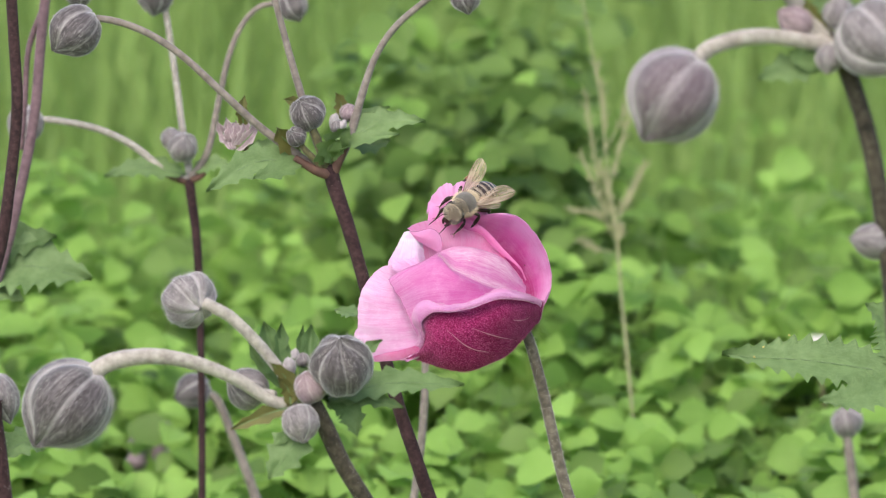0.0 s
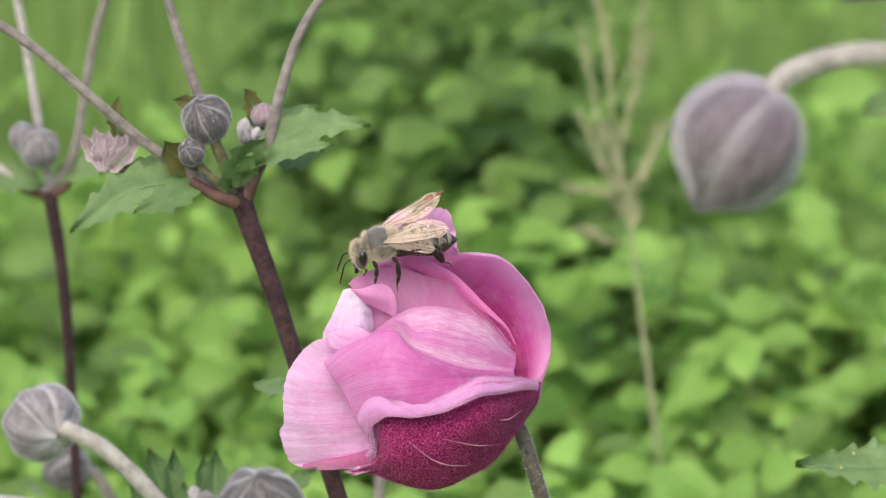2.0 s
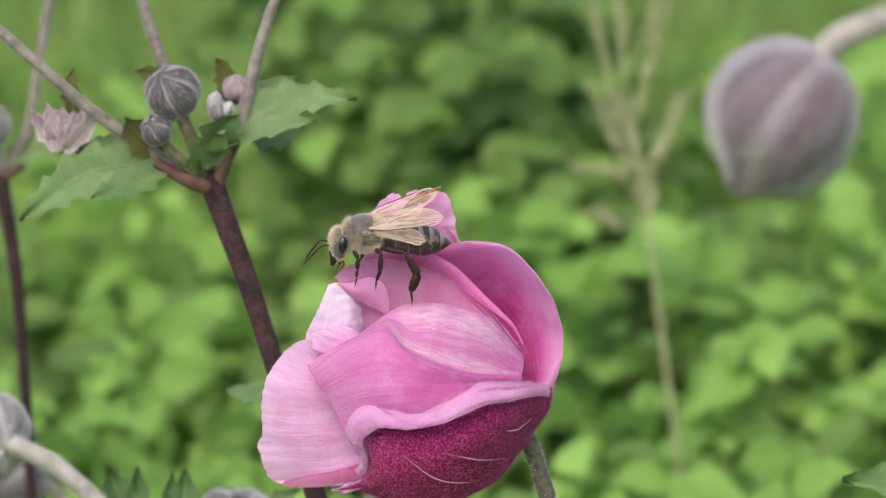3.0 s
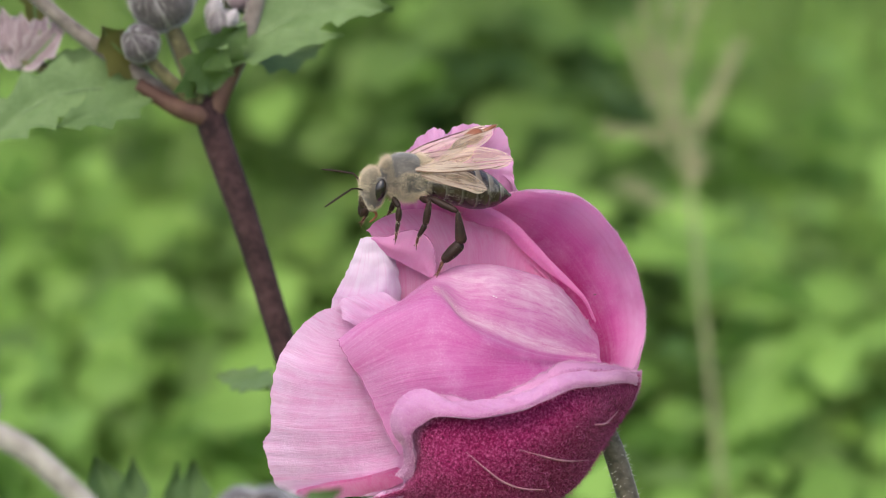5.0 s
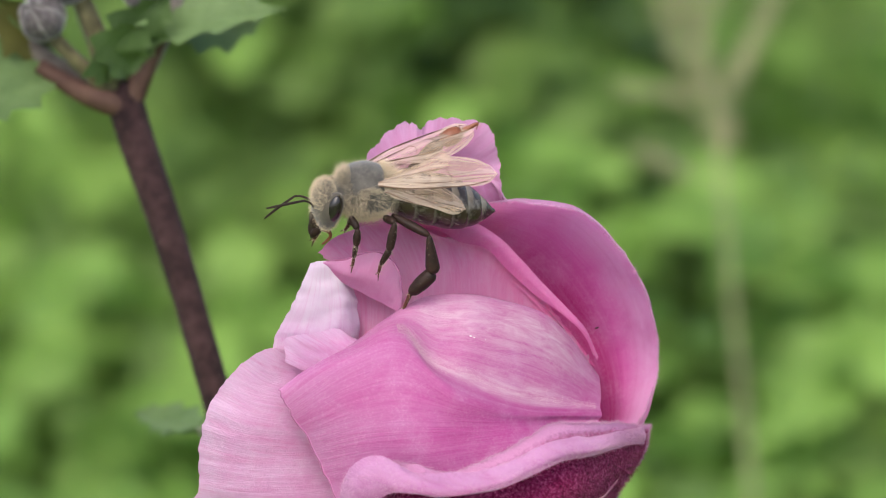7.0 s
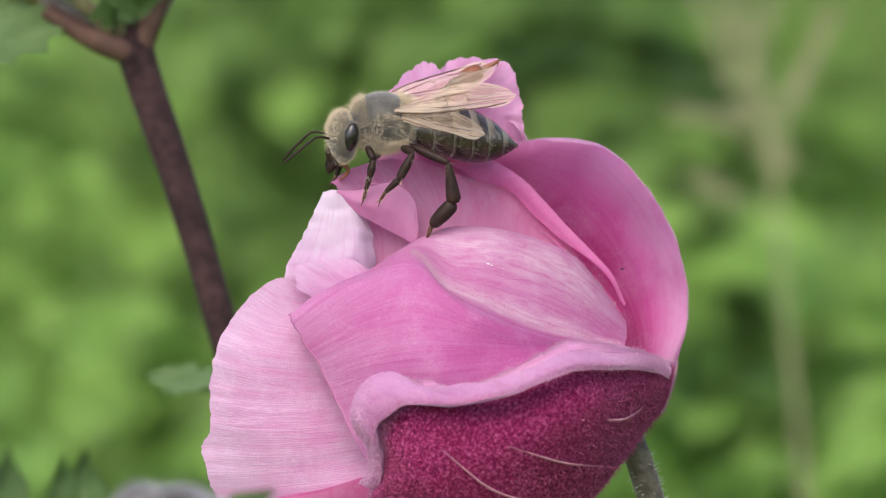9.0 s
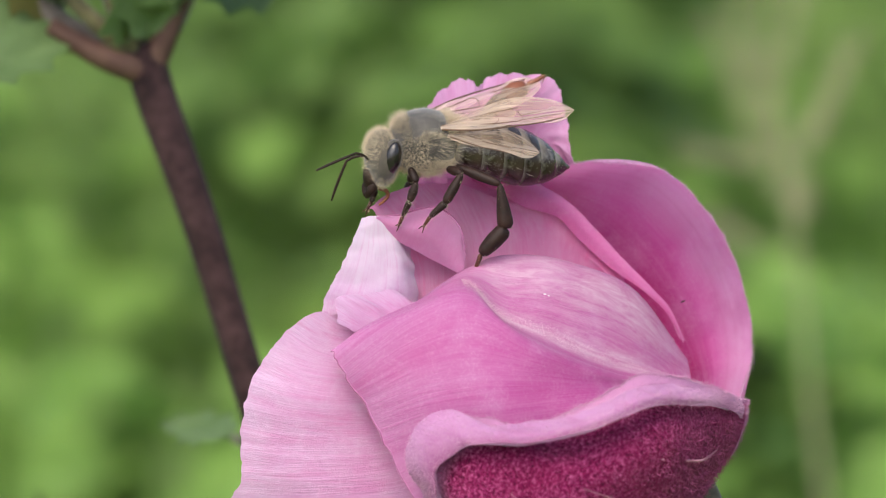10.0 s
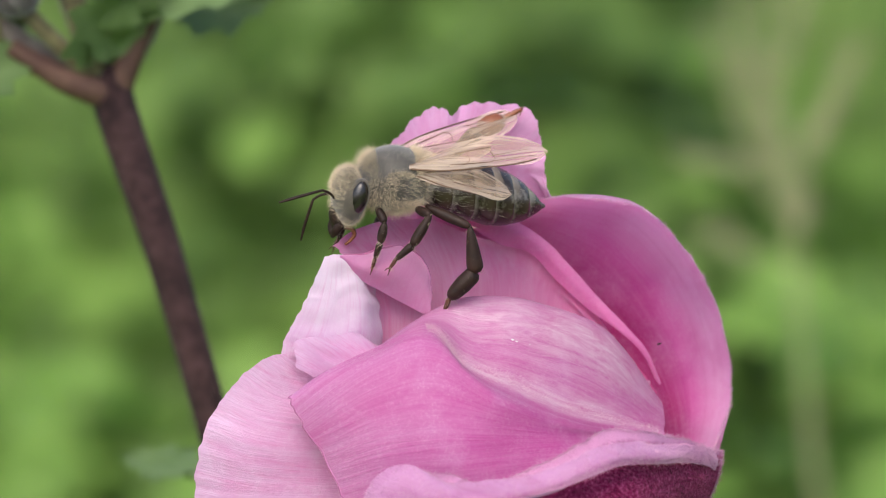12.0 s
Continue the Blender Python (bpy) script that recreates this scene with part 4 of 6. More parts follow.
bud(plan(-2.79, 0.85, 2.30), 1.35 * MM, (0.1, -0.3, 0.9), pA, BUD_PINK, hairs=100, label="small pinkish bud")
bud(plan(-2.96, 0.55, 2.09), 1.1 * MM, (-0.1, -0.3, 0.9), pA, BUD_PALE, hairs=60)
rod("stalk", plans([(-3.13, 0.70, 1.47), (-3.23, 0.55, 1.81), (-3.33, 0.51, 2.06)]), [0.9 * MM, 0.6 * MM], STEM_GREEN, pA, 8, 12)
rod("stalk", plans([(-3.18, 0.65, 1.47), (-3.44, 0.50, 1.72), (-3.54, 0.47, 1.86)]), [0.6 * MM, 0.45 * MM], STEM_GREEN, pA, 8, 12)
leaf(pA, plan(-3.00, 0.65, 1.76), plan(-2.29, 0.73, 2.15), plan(-1.59, 0.61, 2.18), 1.9 * MM, (-0.1, -0.75, 0.75), teeth=6,
     lobes=[(plan(-2.48, 0.45, 1.91), plan(-1.99, 0.40, 1.98), 1.0 * MM), (plan(-2.64, 0.95, 2.22), plan(-2.15, 1.00, 2.40), 1.1 * MM)], label="toothed green leaf lit from above")
leaf(pA, plan(-3.49, 0.70, 1.57), plan(-4.23, 0.57, 1.51), plan(-4.94, 0.45, 1.05), 2.2 * MM, (0.05, -0.75, 0.65), teeth=6,
     lobes=[(plan(-3.83, 0.85, 1.71), plan(-4.33, 0.85, 1.75), 1.8 * MM), (plan(-3.83, 0.45, 1.41), plan(-4.23, 0.35, 1.26), 1.5 * MM)], label="drooping toothed green leaf")
leaf(pA, plan(-3.03, 0.65, 1.52), plan(-2.99, 0.45, 1.81), plan(-2.76, 0.35, 2.09), 2.1 * MM, (0.5, -0.8, 0.2), teeth=4)
leaf(pA, plan(-3.13, 0.65, 1.52), plan(-3.08, 0.40, 1.72), plan(-2.89, 0.25, 1.91), 2.0 * MM, (0.4, -0.8, 0.2), teeth=4)
leaf(pA, plan(-3.54, 0.75, 1.71), plan(-3.78, 0.55, 1.90), plan(-3.88, 0.45, 2.06), 1.6 * MM, (0.1, -0.9, 0.3), BRACT, teeth=3, name="bract")
leaf(pA, plan(-2.84, 1.15, 1.87), plan(-2.44, 1.25, 1.82), plan(-2.14, 1.35, 1.88), 1.8 * MM, (0, -0.6, 0.8), teeth=4)
for p, q in (((-2.89, 0.95, 2.17), (-2.99, 0.90, 2.61)), ((-3.29, 0.85, 2.26), (-3.79, 0.80, 2.50))):
    leaf(pA, plan(*p), plan(*[(a + b) / 2 + 0.04 for a, b in zip(p, q)]), plan(*q), 1.0 * MM, (0.3, -0.9, 0.2), BRACT, teeth=3, name="bract")
# half-open pink bud among the leaves
bud(plan(-4.56, 1.0, 1.95), 1.7 * MM, (-0.2, -0.4, 0.8), pA, BUD_PINK, hairs=140, label="pink bud starting to open")
for k in range(5):
    leaf(pA, plan(-4.52, 0.90, 1.70), plan(-4.49 + 0.12 * (k - 2), 0.95 - 0.05 * k, 1.98), plan(-4.52 + 0.15 * (k - 2), 0.9, 2.16 + 0.05 * (k % 2)), 0.8 * MM, (0, -1, 0.2), BUD_PINK, teeth=3, name="sepal")
leaf(pA, plan(-4.39, 0.85, 2.05), plan(-4.42, 0.80, 2.31), plan(-4.39, 0.80, 2.55), 0.8 * MM, (0.2, -0.9, 0.2), BRACT, teeth=3, name="bract")
rod("stalk", plans([(-3.23, 0.80, 1.47), (-3.93, 0.90, 1.57), (-4.52, 0.90, 1.80)]), [0.6 * MM, 0.5 * MM], STEM_GREEN, pA, 8, 16)

# a narrow leaf low on the forked plant's stem
rod("petiole", [plan(-2.28, 0.65, -1.10), plan(-2.46, 1.00, -0.86), plan(-2.53, 1.30, -0.82)], [0.35 * MM, 0.3 * MM], STEM_GREEN, pA, 8, 12)
leaf(pA, plan(-2.53, 1.30, -0.82), plan(-2.73, 1.60, -0.78), plan(-2.97, 1.80, -0.75), 1.3 * MM, (0, -0.6, 0.8), teeth=4, label="narrow pale green leaf")

# ---- anemone with large round buds, nearer than the flower ----
beyond(-4.2)
pB, w = plant([(-3.19, -1.75, -1.83), (-3.07, -1.75, -2.03), (-2.89, -1.75, -2.36), (-2.61, -1.70, -2.94), (-2.25, -1.60, -3.52), (-1.94, -1.50, -4.10)],
              "hairy anemone stem with large grey round buds and pale nodding stalks", 0.04)
rod("stem", w, [1.3 * MM, 1.3 * MM, 1.25 * MM, 1.3 * MM, 1.5 * MM], STEM_BROWN, pB, 14, 60, 0.3 * MM, 900, FUZZ_GREY, label="brown-green hairy stem")
rod("branch", plans([(-4.64, -1.98, -0.62), (-4.54, -2.00, -0.67), (-4.25, -1.98, -0.83), (-3.89, -1.92, -1.17), (-3.61, -1.82, -1.50), (-3.33, -1.75, -1.83)]), [0.9 * MM, 0.88 * MM, 0.85 * MM, 0.9 * MM], STEM_PALE, pB, 12, 40, 0.24 * MM, 450, FUZZ_GREY, label="pale hairy stalk")
rod("branch", plans([(-6.39, -2.20, -1.78), (-6.19, -2.22, -1.61), (-5.90, -2.25, -1.47), (-5.37, -2.20, -1.40), (-4.77, -2.10, -1.49), (-4.17, -1.95, -1.72), (-3.60, -1.80, -2.05), (-3.22, -1.75, -2.00)]), [1.35 * MM, 1.3 * MM, 1.15 * MM, 1.0 * MM, 0.95 * MM, 0.9 * MM], STEM_PALE, pB, 12, 50, 0.24 * MM, 650, FUZZ_GREY, label="pale hairy arching stalk")
bud(plan(-4.86, -1.72, -0.58), 4.1 * MM, (-0.5, 0.8, 0.2), pB, BUD_PALE, 7, flat=0.75, hairs=420, label="pale grey bud turned away from its stalk")
bud(plan(-2.64, -2.10, -1.50), 4.55 * MM, (-0.05, -0.5, 0.85), pB, BUD, 6, 0.3, hairs=420, label="round grey bud with pale seams")
bud(plan(-3.23, -2.15, -2.33), 2.7 * MM, (0.2, -0.6, -0.75), pB, BUD_PALE, 5, 0.8, hairs=240, label="small pale grey bud")
bud(plan(-3.09, -1.95, -1.82), 2.4 * MM, (-0.3, -0.5, 0.8), pB, BUD_PINK, hairs=200)
bud(plan(-4.02, -1.45, -1.86), 3.0 * MM, (-0.6, -0.3, 0.4), pB, BUD_PALE, 5, hairs=240)
bud(plan(-6.58, -2.20, -2.12), 6.3 * MM, (-0.62, -0.25, -0.75), pB, BUD, 5, 0.6, hairs=700, label="large grey silky nodding bud")
bud(plan(-3.22, -1.50, -1.43), 1.0 * MM, (0, -0.2, 0.9), pB, BUD_PALE, hairs=40)
rod("stalk", plans([(-3.07, -1.80, -2.00), (-2.92, -1.95, -1.86), (-2.79, -2.05, -1.69)]), [0.9 * MM, 0.8 * MM], STEM_PALE, pB, 8, 12)
rod("stalk", plans([(-3.62, -1.70, -1.95), (-3.82, -1.55, -1.90), (-3.92, -1.48, -1.85)]), [0.7 * MM, 0.6 * MM], STEM_PALE, pB, 8, 10)
leaf(pB, plan(-2.92, -1.65, -1.99), plan(-1.92, -1.45, -1.75), plan(-0.87, -1.20, -1.78), 2.0 * MM, (0.0, -0.7, 0.75), teeth=7,
     lobes=[(plan(-2.56, -1.60, -2.14), plan(-2.41, -1.70, -2.54), 1.9 * MM), (plan(-2.37, -1.50, -1.95), plan(-1.75, -1.45, -2.12), 1.5 * MM), (plan(-2.47, -1.30, -1.44), plan(-2.07, -1.20, -1.14), 1.9 * MM)], label="broad toothed green leaf")
leaf(pB, plan(-3.38, -1.55, -1.85), plan(-3.64, -1.45, -1.35), plan(-3.81, -1.35, -0.89), 1.9 * MM, (0.2, -0.95, 0.2), LEAFLET, teeth=4, fold=0.45,
     lobes=[(plan(-3.52, -1.45, -1.35), plan(-3.55, -1.35, -0.89), 1.3 * MM), (plan(-3.78, -1.45, -1.50), plan(-4.02, -1.40, -1.18), 1.3 * MM)], label="dark green upright toothed leaflet")
leaf(pB, plan(-3.10, -1.55, -1.85), plan(-3.12, -1.40, -1.35), plan(-3.10, -1.30, -0.92), 1.6 * MM, (-0.1, -0.95, 0.2), LEAFLET, teeth=3, fold=0.45,
     lobes=[(plan(-3.24, -1.40, -1.35), plan(-3.22, -1.30, -0.93), 0.9 * MM), (plan(-2.98, -1.40, -1.50), plan(-2.84, -1.35, -1.24), 1.1 * MM)], label="dark green upright toothed leaflet")
leaf(pB, plan(-3.16, -1.85, -2.35), plan(-3.36, -2.00, -2.70), plan(-3.67, -2.00, -3.17), 2.6 * MM, (-0.4, -0.85, 0.3), teeth=4, lobes=[(plan(-3.46, -1.95, -2.55), plan(-3.61, -1.95, -2.67), 1.1 * MM)])
for p, q in (((-3.32, -1.90, -2.00), (-3.69, -2.10, -1.47)), ((-3.37, -1.90, -2.10), (-3.57, -2.10, -1.70)), ((-3.32, -1.85, -2.10), (-4.26, -1.90, -2.46)), ((-3.27, -1.90, -2.05), (-3.12, -2.15, -1.70))):
    leaf(pB, plan(*p), plan(*[(a + b) / 2 + 0.05 for a, b in zip(p, q)]), plan(*q), 1.0 * MM, (0.2, -0.9, 0.3), BRACT, teeth=3, name="bract")

# ---- anemone behind, with a pale head of buds ----
beyond(7.1)
pC, w = plant([(-5.40, 1.85, 1.30), (-5.27, 1.85, 0.39), (-5.21, 1.85, -0.52), (-5.15, 1.85, -2.16), (-5.12, 1.85, -3.88), (-5.07, 1.85, -4.88)], "anemone stem with small pale buds and thin leaves", 0.02)
rod("stem", w, [0.85 * MM, 0.6 * MM, 0.58 * MM, 0.6 * MM, 1.0 * MM], STEM_DARK, pC, 10, 50, 0.3 * MM, 400, FUZZ_BROWN)
rod("branch", plans([(-5.40, 1.85, 1.32), (-5.55, 1.85, 1.35), (-5.84, 1.85, 1.47), (-6.29, 1.85, 1.82), (-6.85, 1.85, 2.08), (-7.59, 1.85, 2.22), (-7.96, 1.85, 2.19)]), [0.7 * MM, 0.55 * MM, 0.55 * MM], STEM_PALE, pC, 8, 36, 0.24 * MM, 150, FUZZ_GREY)
rod("branch", plans([(-5.40, 1.88, 1.32), (-5.43, 1.95, 1.63), (-5.52, 2.00, 2.12), (-5.66, 2.10, 3.04), (-5.81, 2.10, 3.95), (-5.91, 2.10, 4.41)]), [0.6 * MM, 0.5 * MM], STEM_PALE, pC, 8, 30, 0.24 * MM, 100, FUZZ_GREY)
rod("branch", plans([(-5.40, 1.85, 1.32), (-5.28, 1.85, 1.44), (-5.09, 1.85, 1.80), (-4.92, 1.85, 2.67), (-4.78, 1.85, 3.30), (-4.57, 1.85, 3.80), (-4.28, 1.85, 4.09), (-3.91, 1.85, 4.13)]), [0.6 * MM, 0.45 * MM], STEM_GREY, pC, 8, 40, 0.24 * MM, 150, FUZZ_GREY)
bud(plan(-5.50, 1.65, 1.81), 2.4 * MM, (0.2, -0.5, 0.8), pC, BUD_PALE)
bud(plan(-5.70, 1.80, 1.95), 1.7 * MM, (-0.2, -0.5, 0.8), pC, BUD_PALE, hairs=80)
bud(plan(-8.03, 1.85, 2.16), 2.9 * MM, (-0.5, -0.2, -0.7), pC, BUD_PALE)
bud(plan(-5.98, 2.10, 4.25), 2.9 * MM, (-0.1, -0.2, -0.9), pC, BUD)
bud(plan(-3.78, 1.85, 4.11), 2.4 * MM, (0.4, -0.2, -0.8), pC, BUD)
leaf(pC, plan(-5.45, 1.80, 1.38), plan(-6.10, 1.75, 1.48), plan(-6.75, 1.70, 1.32), 1.9 * MM, (0, -0.6, 0.8), teeth=5)
leaf(pC, plan(-5.35, 1.85, 1.44), plan(-5.00, 1.80, 1.56), plan(-4.75, 1.75, 1.49), 1.5 * MM, (0, -0.6, 0.8), teeth=4)
rod("sheath", plans([(-5.45, 1.83, 1.26), (-5.70, 1.80, 1.35), (-5.85, 1.80, 1.43)]), [0.6 * MM, 0.52 * MM, 0.42 * MM], STEM_RED, pC, 8, 10)
rod("sheath", plans([(-5.38, 1.83, 1.27), (-5.20, 1.80, 1.36), (-5.10, 1.80, 1.49)]), [0.6 * MM, 0.52 * MM, 0.42 * MM], STEM_RED, pC, 8, 10)

# ---- bare stems beside ----
beyond(2.1)
pD, w = plant([(-8.00, 0.20, 4.81), (-7.89, 0.20, 3.31), (-7.83, 0.20, 2.34), (-7.90, 0.20, 1.38), (-8.04, 0.20, 0.24), (-8.25, 0.20, -0.54), (-8.45, 0.20, -1.43)], "dark bare anemone stem with short hairs", -0.02)
rod("stem", w, [0.85 * MM, 0.9 * MM, 0.95 * MM, 1.2 * MM], STEM_DARK, pD, 10, 50, 0.35 * MM, 900, FUZZ_BROWN)
beyond(5.1)
pE, w = plant([(-7.53, 1.20, 4.81), (-7.66, 1.20, 3.58), (-7.75, 1.20, 2.32), (-7.95, 1.20, 1.15), (-8.20, 1.20, 0.07), (-8.50, 1.20, -0.92)], "purple-brown anemone stem with a nodding bud", -0.02)
rod("stem", w, [0.85 * MM, 0.85 * MM, 0.9 * MM, 1.2 * MM], STEM_PURPLE, pE, 10, 50, 0.24 * MM, 350, FUZZ_GREY)
rod("branch", plans([(-7.62, 1.25, 4.01), (-7.87, 1.40, 3.31), (-7.93, 1.50, 2.41), (-7.98, 1.50, 1.71)]), [0.5 * MM, 0.45 * MM], STEM_PURPLE, pE, 8, 20)
rod("branch", plans([(-7.55, 1.20, 4.71), (-7.33, 1.70, 5.02), (-7.13, 2.20, 4.72), (-7.13, 2.20, 4.42)]), [0.6 * MM, 0.5 * MM], STEM_PURPLE, pE, 8, 16)
bud(plan(-7.13, 2.20, 4.20), 2.1 * MM, (0, -0.2, -0.95), pE)
leaf(pE, plan(-8.88, 1.40, -0.30), plan(-7.88, 1.35, -0.11), plan(-6.83, 1.40, -0.32), 4.4 * MM, (0.05, -0.7, 0.7), teeth=7,
     lobes=[(plan(-8.19, 1.50, 0.21), plan(-7.39, 1.50, 0.34), 3.0 * MM), (plan(-8.28, 1.20, -0.49), plan(-7.88, 1.15, -0.69), 2.2 * MM)], label="large toothed pale green leaf")
rod("petiole", plans([(-8.88, 1.40, -0.30), (-8.68, 1.30, -0.90), (-8.52, 1.20, -1.30)]), [0.8 * MM, 0.9 * MM], STEM_GREEN, pE, 8, 12)
beyond(3.0)
pF, w = plant([(-8.15, 0.50, -2.19), (-8.15, 0.50, -2.48), (-8.07, 0.50, -3.10), (-7.99, 0.50, -3.80), (-7.90, 0.50, -4.59)], "low anemone stem with a pale bud", 0.01)
rod("stem", w, [1.0 * MM, 1.2 * MM, 1.3 * MM], STEM_DARK, pF, 10, 40, 0.35 * MM, 400)
bud(plan(-8.08, 0.85, -2.14), 2.6 * MM, (0.3, -0.2, -0.9), pF, BUD_PALE, flat=1.35)
leaf(pF, plan(-8.10, 0.60, -3.09), plan(-7.71, 0.90, -2.84), plan(-7.45, 1.10, -2.99), 2.4 * MM, (0, -0.6, 0.8), teeth=4)
beyond(9.3)
pG, w = plant([(-5.31, 2.60, -2.12), (-5.01, 2.60, -2.24), (-4.77, 2.60, -2.75), (-4.48, 2.60, -3.47), (-4.28, 2.60, -4.03)], "grey nodding bud on a thin anemone stalk", 0.02)
rod("stem", w, [0.7 * MM, 0.75 * MM, 0.8 * MM, 1.0 * MM], STEM_GREY, pG, 8, 40)
bud(plan(-5.38, 2.60, -2.11), 2.85 * MM, (-0.8, -0.3, -0.3), pG)
beyond(13.5)
pH, w = plant([(-6.23, 4.00, -3.02), (-5.98, 4.00, -3.52), (-5.68, 4.00, -4.08)], "cluster of small pale anemone buds", 0.02)
rod("stem", w, [0.9 * MM, 0.9 * MM, 1.0 * MM], STEM_GREY, pH, 8, 30)
bud(plan(-6.13, 4.00, -2.87), 2.1 * MM, (0.2, -0.4, 0.8), pH, BUD_PALE, hairs=0)
bud(plan(-6.47, 4.00, -3.12), 1.9 * MM, (-0.6, -0.4, 0.6), pH, BUD_PALE, hairs=0)
bud(plan(-6.50, 4.00, -3.37), 1.7 * MM, (-0.6, -0.4, -0.3), pH, BUD_PINK, hairs=0)
bud(plan(-6.10, 4.00, -3.27), 1.6 * MM, (0.6, -0.4, 0.3), pH, BUD_PINK, hairs=0)
beyond(19.5)
pI, w = plant([(-7.42, 6.00, -3.63), (-7.34, 6.00, -4.28)], "pale far anemone bud on a thin stem", 0.01)
rod("stem", w, [0.8 * MM, 0.9 * MM], STEM_GREY, pI, 8, 20)
bud(plan(-7.42, 6.00, -3.50), 2.4 * MM, (0.2, -0.3, 0.9), pI, BUD_PALE, hairs=0)
beyond(19.5)
pJ, w = plant([(-8.42, 6.00, -4.29), (-8.33, 6.00, -4.89)], "pale far anemone bud on a thin stem", 0.01)
rod("stem", w, [0.8 * MM, 0.9 * MM], STEM_GREY, pJ, 8, 20)
bud(plan(-8.42, 6.00, -4.14), 2.4 * MM, (0.2, -0.3, 0.9), pJ, BUD_PALE, hairs=0)
beyond(10.5)
pK, w = plant([(5.32, 3.00, -2.66), (5.40, 3.00, -3.26)], "pale far anemone bud on a thin stem", 0.01)
rod("stem", w, [0.8 * MM, 0.9 * MM], STEM_GREY, pK, 8, 20)
bud(plan(5.32, 3.00, -2.51), 2.6 * MM, (-0.2, -0.3, 0.9), pK, BUD_PALE, hairs=0)
beyond(6.3)
pL, w = plant([(-1.57, 1.60, -1.33), (-1.57, 1.60, -2.01), (-1.60, 1.60, -2.64), (-1.66, 1.60, -3.27), (-1.75, 1.60, -3.90)], "thin brown anemone stem behind the flower", 0.0)
rod("stem", w, [0.6 * MM, 0.7 * MM, 0.7 * MM, 0.9 * MM], STEM_GREY, pL, 8, 30)

# ---- anemone nearest the camera, with a fat bud on an arching stalk ----
beyond(-9.3)
pR, w = plant([(4.20, -3.40, 3.26), (4.37, -3.40, 2.87), (4.60, -3.40, 2.24), (4.81, -3.40, 1.46), (4.95, -3.40, 0.60), (5.07, -3.40, -0.34), (5.19, -3.40, -1.75), (5.33, -3.40, -3.32)],
              "anemone with a fat grey bud on an arching pale stalk", 0.02)
rod("stem", w, [1.25 * MM, 1.25 * MM, 1.15 * MM, 1.25 * MM, 1.5 * MM], STEM_BROWN, pR, 12, 60, 0.3 * MM, 500, FUZZ_BROWN)
rod("branch", plans([(2.21, -3.80, 2.68), (2.35, -3.80, 2.87), (2.54, -3.80, 3.03), (2.91, -3.80, 3.15), (3.31, -3.70, 3.19), (3.79, -3.60, 3.14), (4.23, -3.45, 3.07)]), [1.15 * MM, 1.15 * MM, 1.1 * MM, 1.05 * MM], STEM_PALE, pR, 12, 40, 0.24 * MM, 350, FUZZ_GREY, label="pale arching stalk")
bud(plan(2.02, -3.80, 2.36), 6.3 * MM, (-0.55, -0.2, -0.8), pR, BUD_PANEL, 5, 0.5, hairs=600, label="fat grey silky nodding bud")
bud(plan(4.78, -3.95, 3.18), 5.4 * MM, (0.5, -0.5, -0.4), pR, BUD_PALE, 5, 0.2, hairs=400)
bud(plan(4.16, -3.70, 2.90), 2.0 * MM, (-0.2, -0.5, -0.8), pR, BUD_PALE, hairs=100)
bud(plan(3.70, -3.50, 3.40), 2.2 * MM, (-0.7, -0.3, 0.5), pR, BUD_PINK, hairs=100, flat=1.2)
bud(plan(4.28, -3.60, 3.52), 2.2 * MM, (0.1, -0.3, 0.9), pR, BUD_PALE, hairs=100)
bud(plan(3.33, -3.60, 4.22), 5.0 * MM, (-0.4, -0.3, -0.6), pR, BUD, 5, hairs=200)
bud(plan(4.86, -3.30, 0.38), 2.5 * MM, (-0.8, -0.3, 0.2), pR, BUD_PALE, hairs=150, flat=1.3)
rod("branch", plans([(3.48, -3.55, 3.92), (3.73, -3.50, 3.62), (4.00, -3.45, 3.37), (4.23, -3.40, 3.12)]), [1.1 * MM, 1.1 * MM], STEM_PALE, pR, 10, 16)
rod("stalk", plans([(4.18, -3.45, 3.07), (3.93, -3.50, 3.27), (3.83, -3.50, 3.34)]), [0.8 * MM, 0.7 * MM], STEM_PALE, pR, 8, 10)
rod("stalk", plans([(4.28, -3.45, 3.02), (4.48, -3.70, 3.13), (4.58, -3.80, 3.15)]), [1.0 * MM, 0.9 * MM], STEM_PALE, pR, 8, 10)
leaf(pR, plan(4.14, -3.45, 2.87), plan(3.59, -3.50, 2.74), plan(3.17, -3.55, 2.59), 2.0 * MM, (0, -0.8, 0.6), teeth=4, lobes=[(plan(3.79, -3.60, 2.87), plan(3.58, -3.65, 3.00), 1.4 * MM)])
leaf(pR, plan(4.18, -3.40, 3.32), plan(4.23, -3.40, 3.72), plan(4.17, -3.40, 4.12), 2.6 * MM, (0, -0.95, 0.2), teeth=4)
leaf(pR, plan(4.18, -3.45, 3.12), plan(3.93, -3.55, 3.42), plan(3.83, -3.60, 3.72), 1.4 * MM, (0, -0.9, 0.3), BRACT, teeth=3, name="bract")
beyond(-2.4)
pS, w = plant([(5.63, -1.20, -1.56), (6.04, -1.20, -2.16), (6.25, -1.20, -3.45)], "broad toothed anemone leaf on its stalk", 0.02)
rod("petiole", w, [0.9 * MM, 1.2 * MM, 1.4 * MM], STEM_GREEN, pS, 10, 30)
